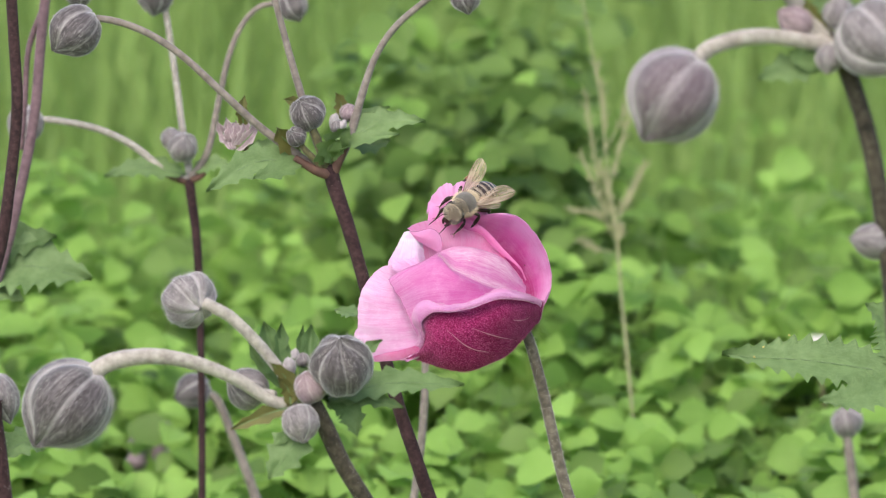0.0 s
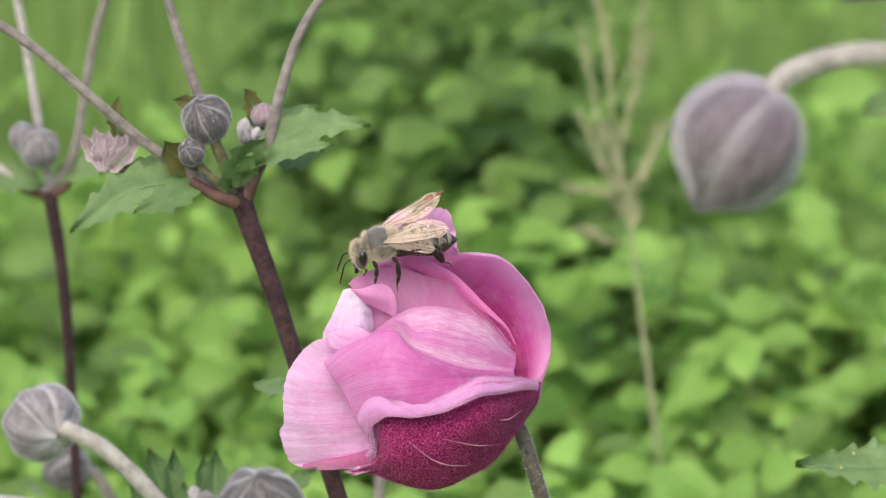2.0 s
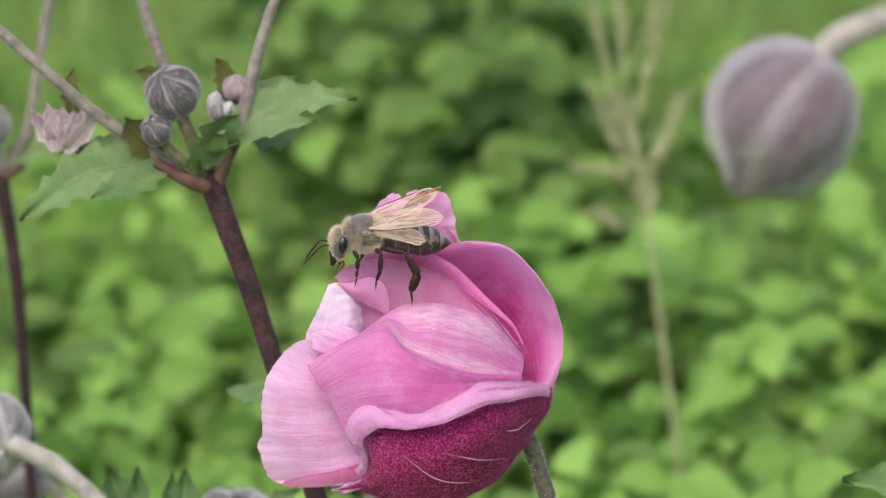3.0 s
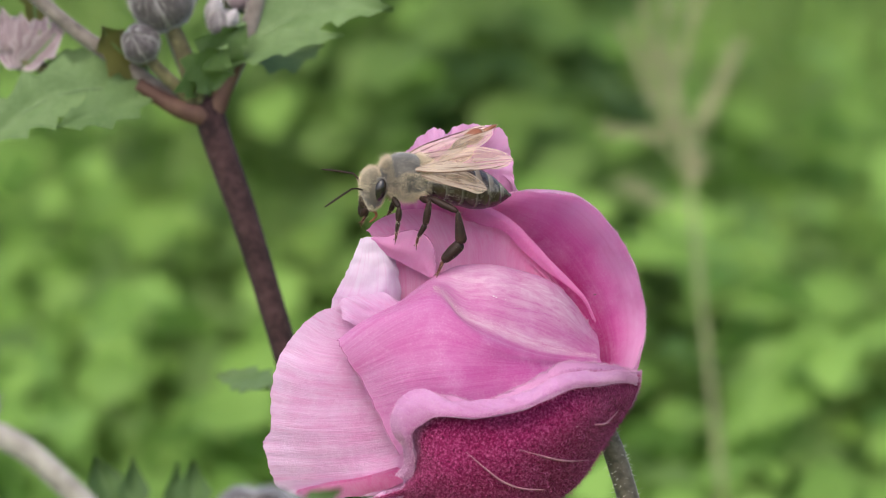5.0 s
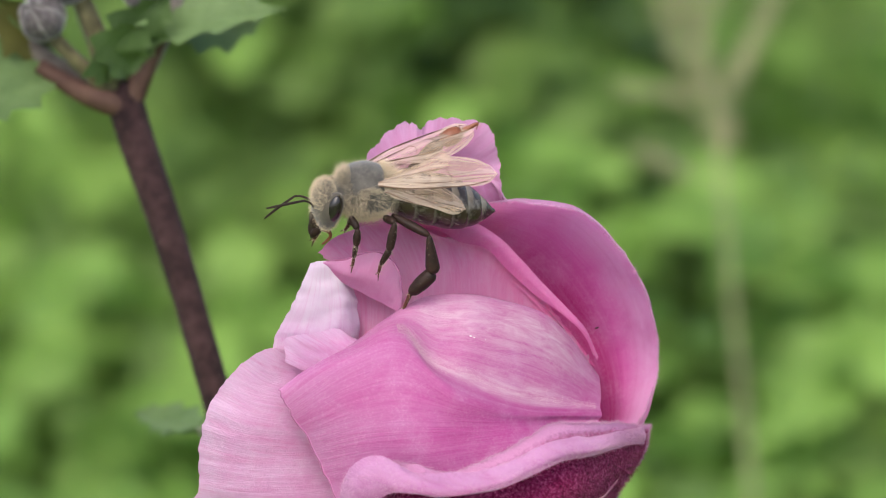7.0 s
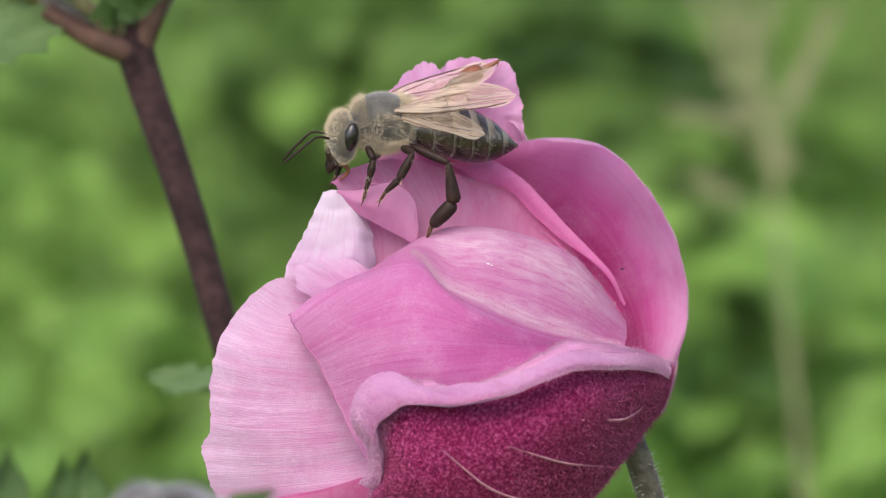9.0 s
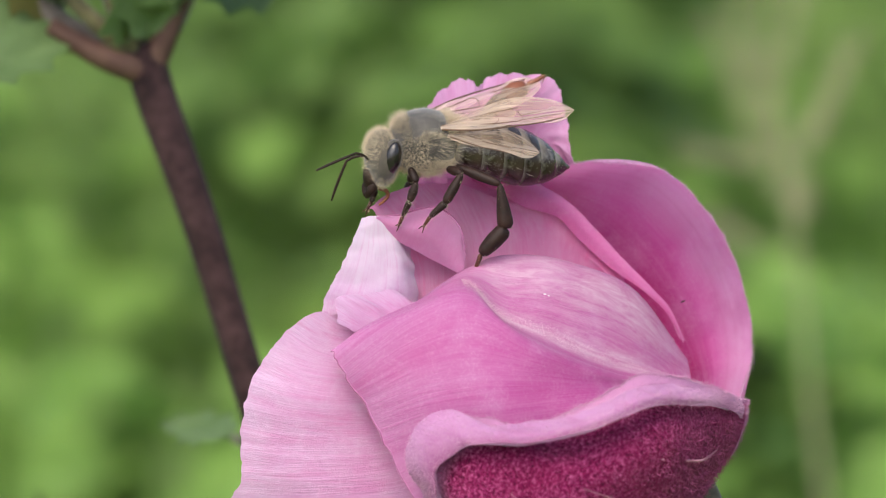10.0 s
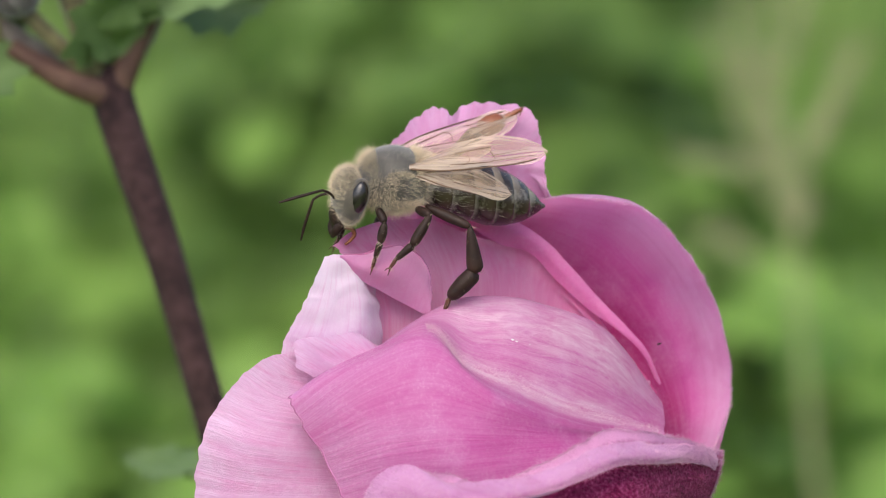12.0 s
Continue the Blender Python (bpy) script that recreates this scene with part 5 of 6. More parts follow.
leaf(pS, plan(5.63, -1.20, -1.56), plan(4.33, -1.35, -1.37), plan(2.91, -1.40, -1.29), 3.2 * MM, (0.0, -0.7, 0.72), teeth=12, label="broad toothed green leaf",
     lobes=[(plan(5.03, -1.60, -1.87), plan(4.33, -1.70, -1.97), 2.6 * MM), (plan(5.42, -1.00, -0.86), plan(5.02, -1.00, -0.52), 3.0 * MM)])

for p in ((3.39, -1.47, -1.32), (3.52, -1.47, -1.17), (3.9, -1.42, -0.99)):
    b = Build()
    b.ball(np.array(tuple(plan(*p))), (0.17 * MM, 0.14 * MM, 0.14 * MM), None, 8, 6)
    part("speck", b, POLLEN, pS, "yellow speck")
# small white buds in the heads
for p, r_, d_, who in (((-3.34, -1.45, -1.38), 0.7, (0.1, -0.2, 0.9), pB), ((-3.40, -1.75, -1.52), 0.9, (-0.2, -0.4, 0.8), pB), ((-3.00, 0.55, 2.17), 0.75, (0.2, -0.3, 0.9), pA), ((-2.87, 0.5, 2.10), 0.6, (0.4, -0.3, 0.8), pA)):
    beyond(-4.2 if who is pB else 2.0)
    bud(plan(*p), r_ * MM, d_, who, BUD_WHITE, 5, hairs=0, flat=1.5, label="small white pointed bud")
# white blossom in the meadow
beyond(16.5)
w = foot([(5.05, 5.00, -1.26), (5.1, 5.00, -1.7), (5.3, 5.00, -3.2)], 0.01)
white = thing("white_flower", w[1], "small white blossom on a thin stalk", "flower")
rod("stalk", w, [0.3 * MM, 0.4 * MM, 0.5 * MM], STEM_GREEN, white, 6, 12)
for k in range(6):
    a = k * math.pi / 3
    c0 = np.array(tuple(w[0][0]))
    out = np.array((math.cos(a), -0.35 + 0.2 * math.sin(a), math.sin(a) * 0.8))
    b = Build()
    b.ball(c0 + out * 0.75 * MM, (0.95 * MM, 0.8 * MM, 0.4 * MM), frame_of(out), 10, 6)
    part("petal", b, FUZZ, white)

# ---- grass stalk with seed heads ----
beyond(13.5)
w = foot([(0.90, 4.00, 4.51), (1.03, 4.00, 3.88), (1.18, 4.00, 3.10), (1.28, 4.00, 2.43), (1.37, 4.00, 1.63), (1.52, 4.00, 0.62), (1.63, 4.00, -0.53), (1.73, 4.00, -1.44), (1.88, 4.00, -2.88)], 0.02)
grass = thing("grass_stalk", w[1], "pale straw-coloured grass stalk with loose seed heads", "grass")
rod("stem", w, [0.12 * MM, 0.17 * MM, 0.25 * MM, 0.3 * MM, 0.34 * MM], STRAW, grass, 8, 60)


def seed_head(a, m, c):
    ln = spline(plans([a, m, c]), 24)
    b = Build()
    b.tube(ln, [0.11 * MM, 0.1 * MM, 0.06 * MM], 6)
    for k in range(6, 24):
        for s_ in (-1, 1):
            d = normals_of(ln)[k] * 1.6 + np.random.normal(size=3) * 0.45 + np.array((0.5 * s_, 0, 0))
            d /= np.linalg.norm(d)
            f = frame_of(d)
            b.ball(ln[k] + d * 0.8 * MM, (0.95 * MM, 0.13 * MM, 0.13 * MM), f, 6, 5)
    part("seed_head", b, STRAW, grass)


for a, m, c in (((1.50, 4.00, 0.44), (1.27, 4.00, 1.06), (0.92, 4.00, 1.83)),
                ((1.44, 4.00, 0.62), (1.17, 4.00, 0.88), (0.81, 4.00, 0.94)),
                ((1.49, 4.00, 0.24), (1.23, 4.00, 0.28), (0.98, 4.00, 0.40)),
                ((1.57, 4.00, 0.64), (1.67, 4.00, 1.06), (1.92, 4.00, 1.59)),
                ((1.34, 4.00, 0.97), (1.15, 4.00, 1.78), (0.98, 4.00, 2.84)),
                ((1.36, 4.00, 1.04), (1.57, 4.00, 2.03), (1.81, 4.00, 2.76)),
                ((1.38, 4.00, 0.57), (1.66, 4.00, 1.03), (1.98, 4.00, 1.69)),
                ((1.30, 4.00, 1.91), (1.31, 4.00, 2.57), (1.16, 4.00, 3.36)),
                ((1.34, 4.00, 1.97), (1.61, 4.00, 2.56), (1.75, 4.00, 3.15)),
                ((1.51, 4.00, 0.55), (1.39, 4.00, 1.15), (1.26, 4.00, 1.70)),
                ((1.54, 4.00, 0.37), (1.58, 4.00, 0.50), (1.59, 4.00, 0.62))):
    seed_head(a, m, c)


# ---- weeds and grass behind ----
def blades(name, rows, mat, label, category):
    """One mass of leaves: each row is a place, a direction, an up vector, a length and a width."""
    b = Build()
    for p, d, up, ln, wd in rows:
        across = np.cross(d, up)
        across /= np.linalg.norm(across) + 1e-9
        nrm = np.cross(across, d)
        g = np.zeros((5, 3, 3))
        for j, s in enumerate((0, 0.25, 0.55, 0.82, 1.0)):
            half = wd * (0.12, 0.75, 1.0, 0.62, 0.03)[j]
            c = p + d * ln * s - nrm * ln * 0.25 * s * s
            g[j] = c - across * half + nrm * half * 0.35, c, c + across * half + nrm * half * 0.35
        b.grid(g)
    ob = new(name, b.mesh(name, [mat]))
    return tagged(ob, label, category, "", "stuff")


beyond(0.0)
rs = np.random.RandomState(4)


def shade_tint_gap(x, y):
    """The gap in the meadow where taller weeds stand, most in a green darkened to paint in shade."""
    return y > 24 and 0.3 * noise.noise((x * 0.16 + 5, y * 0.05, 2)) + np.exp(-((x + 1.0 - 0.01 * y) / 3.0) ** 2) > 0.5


weeds, shade_tinted_weeds = [], []
for k in range(3400):
    y = 11 + 40 * rs.rand() ** 1.2
    reach = 12 + 0.07 * y
    x = rs.uniform(-reach, reach)
    p0 = plan(x, y, 0)
    dim = shade_tint_gap(x, y)
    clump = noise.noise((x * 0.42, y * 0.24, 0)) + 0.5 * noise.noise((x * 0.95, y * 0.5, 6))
    # low clumps and the gap mostly take the darker green, as painted-in shade
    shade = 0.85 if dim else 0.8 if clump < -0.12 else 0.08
    top = 0.374 + 0.018 * clump + 0.008 * rs.randn()
    if y > 30:
        top -= 0.0028 * (y - 30) * (1.2 + noise.noise((x * 0.3, 3, y * 0.1)))
    if dim:
        top += 0.015 + 0.03 * rs.rand()
    if y < 18:
        top = min(top, 0.362 + 0.001 * y)
    root = np.array((p0.x + 0.01 * rs.randn(), p0.y + 0.01 * rs.randn(), 0.0))
    head = np.array((p0.x, p0.y, top))
    weeds.append((root, unit(head - root), unit(rs.randn(3)), np.linalg.norm(head - root), 0.0006))
    for m in range(5):
        base = head - np.array((0, 0, 0.011 * m)) + 0.003 * rs.randn(3)
        turn = rs.uniform(0, 2 * np.pi)
        for a in (-0.9, 0.0, 0.9):
            d = unit(np.array((np.cos(turn + a), np.sin(turn + a), rs.uniform(-0.6, 0.5))))
            up = unit(np.array((0, -0.3, 1)) + 0.5 * rs.randn(3))
            ln = rs.uniform(0.0042, 0.0086)
            (shade_tinted_weeds if rs.rand() < shade else weeds).append((base + d * 0.002, d, up, ln, ln * rs.uniform(0.36, 0.5)))
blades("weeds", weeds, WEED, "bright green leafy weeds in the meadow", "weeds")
blades("shade_tinted_weeds", shade_tinted_weeds, WEED_SHADE_TINT, "meadow weeds in a darker green that paints in shade", "weeds")
turf = []
for k in range(13000):
    y = 36 + 300 * rs.rand() ** 2.0
    reach = 14 + 0.1 * y
    x = rs.uniform(-reach, reach)
    p0 = plan(x, y, 0)
    d = unit(np.array((0.22 * rs.randn(), 0.22 * rs.randn(), 1.0)))
    ln = rs.uniform(0.28, 0.43) if y < 130 else rs.uniform(0.12, 0.3)
    if shade_tint_gap(x, y) and y < 110 and rs.rand() < 0.8:
        continue
    turf.append((np.array((p0.x, p0.y, -0.01)), d, unit(rs.randn(3)), ln, rs.uniform(0.0008, 0.0018) * (1 + y / 150)))
for k in range(24000):
    r, a = 45 + 330 * rs.rand() ** 0.8 + 25 * rs.randn(), rs.uniform(0, 2 * np.pi)
    x, y = r * np.cos(a), 70 + r * np.sin(a)
    if math.hypot(x, y) < 55 or (y > 10 and abs(x) < 16 + 0.1 * y and y < 330) or (abs(x) < 45 and -240 < y < 40):
        continue
    p0 = plan(x, y, 0)
    d = unit(np.array((0.25 * rs.randn(), 0.25 * rs.randn(), 1.0)))
    turf.append((np.array((p0.x, p0.y, -0.01)), d, unit(rs.randn(3)), rs.uniform(0.2, 0.4), rs.uniform(0.004, 0.008)))
blades("tall_grass", turf, GRASS, "tall pale green grass of the meadow", "grass")


# ---- honey bee ----
CHITIN = simple("bee_chitin", (0.009, 0.005, 0.004), (0.042, 0.021, 0.015), 1300.0, 0.55, relief=0.3, dist=0.0001, spec=0.22)
CHITIN_BROWN = simple("bee_leg_brown", (0.035, 0.010, 0.006), (0.13, 0.04, 0.02), 900.0, 0.5, spec=0.35)
CHITIN_RED = simple("bee_shin_red", (0.12, 0.035, 0.015), (0.28, 0.09, 0.04), 700.0, 0.4, spec=0.4)
THORAX = simple("bee_thorax", (0.025, 0.022, 0.018), (0.11, 0.098, 0.082), 1500.0, 0.75, relief=0.5, dist=0.0001, sheen=0.4)
FACE = simple("bee_face", (0.02, 0.017, 0.013), (0.12, 0.098, 0.068), 1500.0, 0.75, relief=0.5, dist=0.0001, sheen=0.4)
FUR = simple("bee_fur", (0.42, 0.33, 0.21), (0.82, 0.70, 0.50), 700.0, 0.75, sheen=0.3)
FUR_GREY = simple("bee_band", (0.24, 0.21, 0.165), (0.58, 0.52, 0.42), 900.0, 0.8, sheen=0.3)
EYE = simple("bee_eye", (0.008, 0.006, 0.006), (0.02, 0.016, 0.014), 3000.0, 0.22, spec=0.6)


def abdomen_material():
    """Dark brown-black plates, each with a pale felt band at its front edge."""
    m, nt, b = material("bee_tergite")
    sep = nt.nodes.new("ShaderNodeSeparateXYZ")
    nt.links.new(coords(nt, "UV"), sep.inputs[0])
    grain = noise_out(nt, coords(nt, "Object"), 2200.0, 3.0)
    add = add_node(nt, "ShaderNodeMath")
    add.operation = "MULTIPLY_ADD"
    nt.links.new(grain, add.inputs[0])
    add.inputs[1].default_value = 0.35
    nt.links.new(sep.outputs["Y"], add.inputs[2])
    c = ramp(nt, add.outputs[0], [(0.2, (0.24, 0.215, 0.18)), (0.34, (0.10, 0.085, 0.07)), (0.48, (0.020, 0.012, 0.008)), (1.0, (0.042, 0.027, 0.018))])
    back = ramp(nt, sep.outputs["X"], [(0.04, (0, 0, 0)), (0.16, (1, 1, 1)), (0.34, (1, 1, 1)), (0.46, (0, 0, 0))])
    tan = ramp(nt, add.outputs[0], [(0.42, (0.85, 0.85, 0.85)), (0.62, (0.6, 0.6, 0.6)), (0.72, (0, 0, 0))])
    c = mix(nt, mix(nt, 1.0, back, tan, "MULTIPLY"), c, (0.27, 0.21, 0.145))
    # grey mottling: felt, with the plates' silvery sheen painted into it
    sheen_mottle = ramp(nt, noise_out(nt, coords(nt, "Object"), 850.0, 4.0, 0.65), [(0.54, (0, 0, 0)), (0.66, (0.5, 0.5, 0.5))])
    c = mix(nt, sheen_mottle, c, (0.27, 0.235, 0.19))
    nt.links.new(c, b.inputs["Base Color"])
    b.inputs["Roughness"].default_value = 0.27
    bump(nt, b, grain, 0.25, 0.0001)
    return m


def wing_material():
    """Clear amber membrane that shows what lies behind it."""
    m, nt, b = material("bee_wing")
    c = ramp(nt, noise_out(nt, coords(nt, "UV", (6, 1.5, 1)), 1.0, 5.0, 0.6, 0.8), [(0.35, (0.34, 0.23, 0.14)), (0.65, (0.70, 0.56, 0.44))])
    nt.links.new(c, b.inputs["Base Color"])
    b.inputs["Roughness"].default_value, b.inputs["Specular IOR Level"].default_value = 0.35, 0.5
    clear = nt.nodes.new("ShaderNodeBsdfTransparent")
    clear.inputs["Color"].default_value = (0.98, 0.95, 0.91, 1)
    sh = add_node(nt, "ShaderNodeMixShader", Fac=0.44)
    nt.links.new(clear.outputs[0], sh.inputs[1])
    nt.links.new(b.outputs[0], sh.inputs[2])
    nt.links.new(sh.outputs[0], nt.nodes["Material Output"].inputs["Surface"])
    return m


TERGITE, WING = abdomen_material(), wing_material()
WING_VEIN = simple("wing_vein", (0.08, 0.045, 0.025), (0.17, 0.10, 0.06), 500.0, 0.5)

bee = thing("honey_bee", (0, 0, 0), "brown honey bee with grey-banded abdomen standing on the pink flower", "bee")


def mm(*p):
    return np.array(p, float) * MM


def furry(centre, size, count, length, mat, parent, lean=(-0.4, 0, 0.2), keep=None, width=0.05, name="fur"):
    h = Build()
    for _ in range(count):
        n_ = unit(np.random.normal(size=3))
        if keep and not keep(n_):
            continue
        s = np.array(size)
        root = np.array(centre) + n_ * s * 0.96
        out = unit(n_ / s)
        h.hair(root * MM, (root + (out + np.array(lean) * random.uniform(0, 1.2) + np.random.normal(size=3) * 0.22) * length * random.uniform(0.6, 1.15)) * MM, width * MM)
    return part(name, h, mat, parent, "", "stuff")


# thorax with its shield and fur
b = Build()
b.ball(mm(0, 0, 0), mm(2.05, 1.9, 1.8), None, 28, 20)
thorax = part("thorax", b, THORAX, bee, "grey-brown furry thorax")
b = Build()
b.ball(mm(-1.5, 0, 0.75), mm(0.65, 1.1, 0.5), None, 16, 10)
part("scutellum", b, THORAX, thorax)


def shield(v):
    """The bare patch on top of the thorax."""
    return v[2] > 0.3 and abs(v[0] - 0.05) < 0.5 and abs(v[1]) < 0.85


furry((0, 0, 0), (2.05, 1.9, 1.8), 26000, 0.42, FUR, thorax, keep=lambda v: not shield(v) and not (v[0] > 0.72 and v[2] < 0.35 and random.random() < 0.8) and not (-0.75 < v[0] < 0.1 and -0.35 < v[2] < 0.35 and random.random() < 0.9), width=0.0135)
furry((0, 0, 0), (2.05, 1.9, 1.8), 9000, 0.2, FUR_GREY, thorax, keep=shield, width=0.0115)
furry((0, 0, 0), (2.05, 1.9, 1.8), 6000, 0.62, FUR, thorax, keep=lambda v: not shield(v) and not (v[0] > 0.72 and v[2] < 0.4) and (v[2] > 0.1 or random.random() < 0.4), width=0.012)
furry((-1.5, 0, 0.75), (0.65, 1.1, 0.5), 700, 0.5, FUR, thorax, width=0.03)
# head
b = Build()
b.ball(mm(2.35, 0, -0.95), mm(0.9, 1.7, 1.6), None, 24, 16)
head = part("head", b, FACE, bee, "furry head with large dark eyes")
furry((2.35, 0, -0.92), (0.9, 1.65, 1.6), 11000, 0.28, FUR, head, lean=(0.3, 0, 0.1), keep=lambda v: abs(v[1]) < 0.85 and (v[2] > 0.1 or v[0] < 0.3 or random.random() < 0.3), width=0.014)
for s in (1, -1):
    b = Build()
    slant = Matrix.Rotation(math.radians(12), 3, "Y")
    x = 2.1 if s > 0 else 1.95
    b.ball(mm(x, 1.28 * s, -0.62), mm(0.5, 0.52, 0.98), slant, 18, 14)
    eye = part("eye", b, EYE, head, "glossy black oval eye")
    b = Build()
    b.ball(mm(x, 1.16 * s, -0.65), mm(0.6, 0.5, 1.1), slant, 18, 14)
    part("eye_rim", b, FACE, eye, "grey-brown felt rim")
b = Build()
b.ball(mm(2.9, 0, -2.0), mm(0.42, 0.75, 0.75), None, 14, 10)
part("muzzle", b, CHITIN, head)
for s in (1, -1):
    b = Build()
    b.tube(spline([mm(2.75, 0.5 * s, -2.3), mm(3.0, 0.45 * s, -2.75), mm(3.1, 0.15 * s, -3.15)], 8), mm(0.3, 0.26, 0.12), 8)
    part("mandible", b, CHITIN, head)
b = Build()
b.tube(spline([mm(2.5, 0.2, -2.6), mm(2.1, 0.35, -2.7), mm(1.95, 0.4, -3.0), mm(2.2, 0.4, -3.35), mm(2.45, 0.4, -3.55)], 12), mm(0.13, 0.12, 0.11, 0.07), 6)
part("tongue", b, CHITIN_RED, head, "red-brown curled tongue")
antennae = []
for s in (1, -1):
    b = Build()
    b.tube(spline([mm(3.15, 0.42 * s, -0.95), mm(3.65, 0.7 * s, -0.7), mm(4.15, 0.85 * s, -0.65)], 10), mm(0.08, 0.07, 0.07), 8)
    b.tube(spline([mm(4.13, 0.85 * s, -0.65), mm(4.8, 0.95 * s, -1.08), mm(5.5, 1.05 * s, -1.55), mm(6.15, 1.1 * s, -2.02)], 18), mm(0.07, 0.08, 0.085, 0.08, 0.05), 8)
    antennae.append(part("antenna", b, CHITIN, bee, "thin dark elbowed antenna", origin=mm(3.15, 0.42 * s, -0.95)))
# abdomen of six overlapping plates
cuts = (-1.7, -2.9, -4.1, -5.25, -6.3, -7.3, -8.3)


def belly(x):
    """Height of the axis and the half width and half height of the abdomen at x."""
    t = min(1.0, max(0.0, (-1.5 - x) / 6.8))
    r = 1.95 * (math.sin(math.pi * min(1, 0.16 + t * 0.62)) ** 0.6) * (1 - max(0, t - 0.55) ** 1.6 * 2.2) * math.sqrt(1 - 0.96 * (max(0, t - 0.78) / 0.22) ** 2.2)
    return -0.35 - 1.2 * t ** 1.4, max(0.12, r), max(0.1, r * 0.84)


for k in range(6):
    b = Build()
    rings = []
    for j, x in enumerate(np.linspace(cuts[k] + 0.15, cuts[k + 1] - 0.12, 9)):
        z0, ry, rz = belly(x)
        s = 0.965 + 0.045 * (j / 8) ** 0.7 - (0.05 if j == 8 else 0)
        a = np.linspace(0, 2 * np.pi, 26, endpoint=False)
        rings.append(np.stack([np.full(26, x), ry * s * np.cos(a), z0 + rz * s * np.sin(a)], 1) * MM)
    b.grid(rings, 0, wrap=True, flip=False)
    e = len(b.v)
    for r_, o in ((0, 1), (8, -1)):
        b.face([r_ * 26 + i for i in range(26)][::-o], [(0, 0.9)] * 26)
    part("tergite", b, TERGITE, bee, "dark plate with pale felt band" if k else "")
    h = Build()
    for _ in range(500 if k < 2 else 60):
        a = random.uniform(0, 2 * np.pi)
        x = random.uniform(cuts[k + 1], cuts[k] + 0.1)
        z0, ry, rz = belly(x)
        n_ = np.array((0, math.cos(a), math.sin(a)))
        root = np.array((x, ry * 0.99 * math.cos(a), z0 + rz * 0.99 * math.sin(a)))
        h.hair(root * MM, (root + n_ * random.uniform(0.08, 0.2) + np.array((-random.uniform(0.15, 0.4), 0, 0))) * MM, 0.009 * MM)
    part("hairs", h, FUR_GREY, bee, "", "stuff")


def wing(name, root, length, width, back, up, out, s, veins):
    """A thin veined wing that reaches back from the thorax; back, up and out give its direction."""
    d = unit(np.array((-back, out * s, up)))
    across = unit(np.cross(d, np.array((0.25, 0.4 if s > 0 else 0.3, 1.0)))) * s
    nrm = np.cross(across, d)
    root = np.array(root)

    def at(t, u):
        lead = width * (0.36 * math.sin(math.pi * min(1, 0.06 + t * 0.66)) ** 0.5)
        trail = width * (0.08 + 0.58 * math.sin(math.pi * min(1, t ** 1.3 * 0.78 + 0.03)) ** 0.9)
        w_ = lead * u if u > 0 else trail * u
        return (root + d * length * t * (1 - 0.05 * u * u) + across * w_ + nrm * (0.12 * math.sin(3 * t) + 0.1 * math.sin(8 * t + 3 * u))) * MM

    b = Build()
    ts, us = np.linspace(0.01, 1, 24), np.linspace(-1, 1, 11)
    taper = lambda t: 1.0 if t < 0.86 else math.sqrt(max(0.0, 1 - ((t - 0.86) / 0.14) ** 2)) * 0.99 + 0.01
    b.grid([[at(t, u * taper(t)) for u in us] for t in ts])
    ob = part(name, b, WING, bee, "translucent amber veined wing", origin=root * MM)
    for pts, r in veins:
        v = Build()
        v.tube(spline([at(t, u) for t, u in pts], 14), mm(r * 0.7, r * 0.4), 5)
        part("vein", v, WING_VEIN, ob)
    return ob


fore = [(((0.02, 0.9), (0.3, 0.98), (0.75, 0.98), (0.93, 0.6)), 0.09), (((0.02, 0.2), (0.35, 0.4), (0.6, 0.55)), 0.06), (((0.02, -0.2), (0.4, -0.35), (0.6, -0.5)), 0.05),
        (((0.4, 0.5), (0.44, 0.1), (0.42, -0.35)), 0.04), (((0.6, 0.55), (0.62, 0.1), (0.58, -0.45)), 0.04), (((0.6, 0.5), (0.78, 0.4), (0.92, 0.3)), 0.04), (((0.6, -0.1), (0.75, -0.2), (0.88, -0.3)), 0.035)]
hind = [(((0.02, 0.8), (0.4, 0.9), (0.85, 0.8)), 0.06), (((0.02, 0.0), (0.4, 0.1), (0.7, 0.2)), 0.045), (((0.3, 0.1), (0.5, -0.3), (0.65, -0.6)), 0.035)]
wings = []
for s in (1, -1):
    wings.append(wing("forewing", (-0.5, 1.15 * s, 1.15), 7.5, 2.35, 1.0, 0.17 if s > 0 else 0.2, 0.22 if s > 0 else 0.36, s, fore))
    wings.append(wing("hindwing", (-0.95, 1.3 * s, 0.75), 5.2, 1.8, 1.0, -0.16 if s > 0 else 0.06, 0.3, s, hind))


def rounded(w):
    """Radii along a leg piece that narrow at both joints."""
    r = np.interp(np.linspace(0, 1, 12), np.linspace(0, 1, len(w)), w) * MM
    r[[0, -1]] *= 0.6
    r[[1, -2]] *= 0.93
    return r


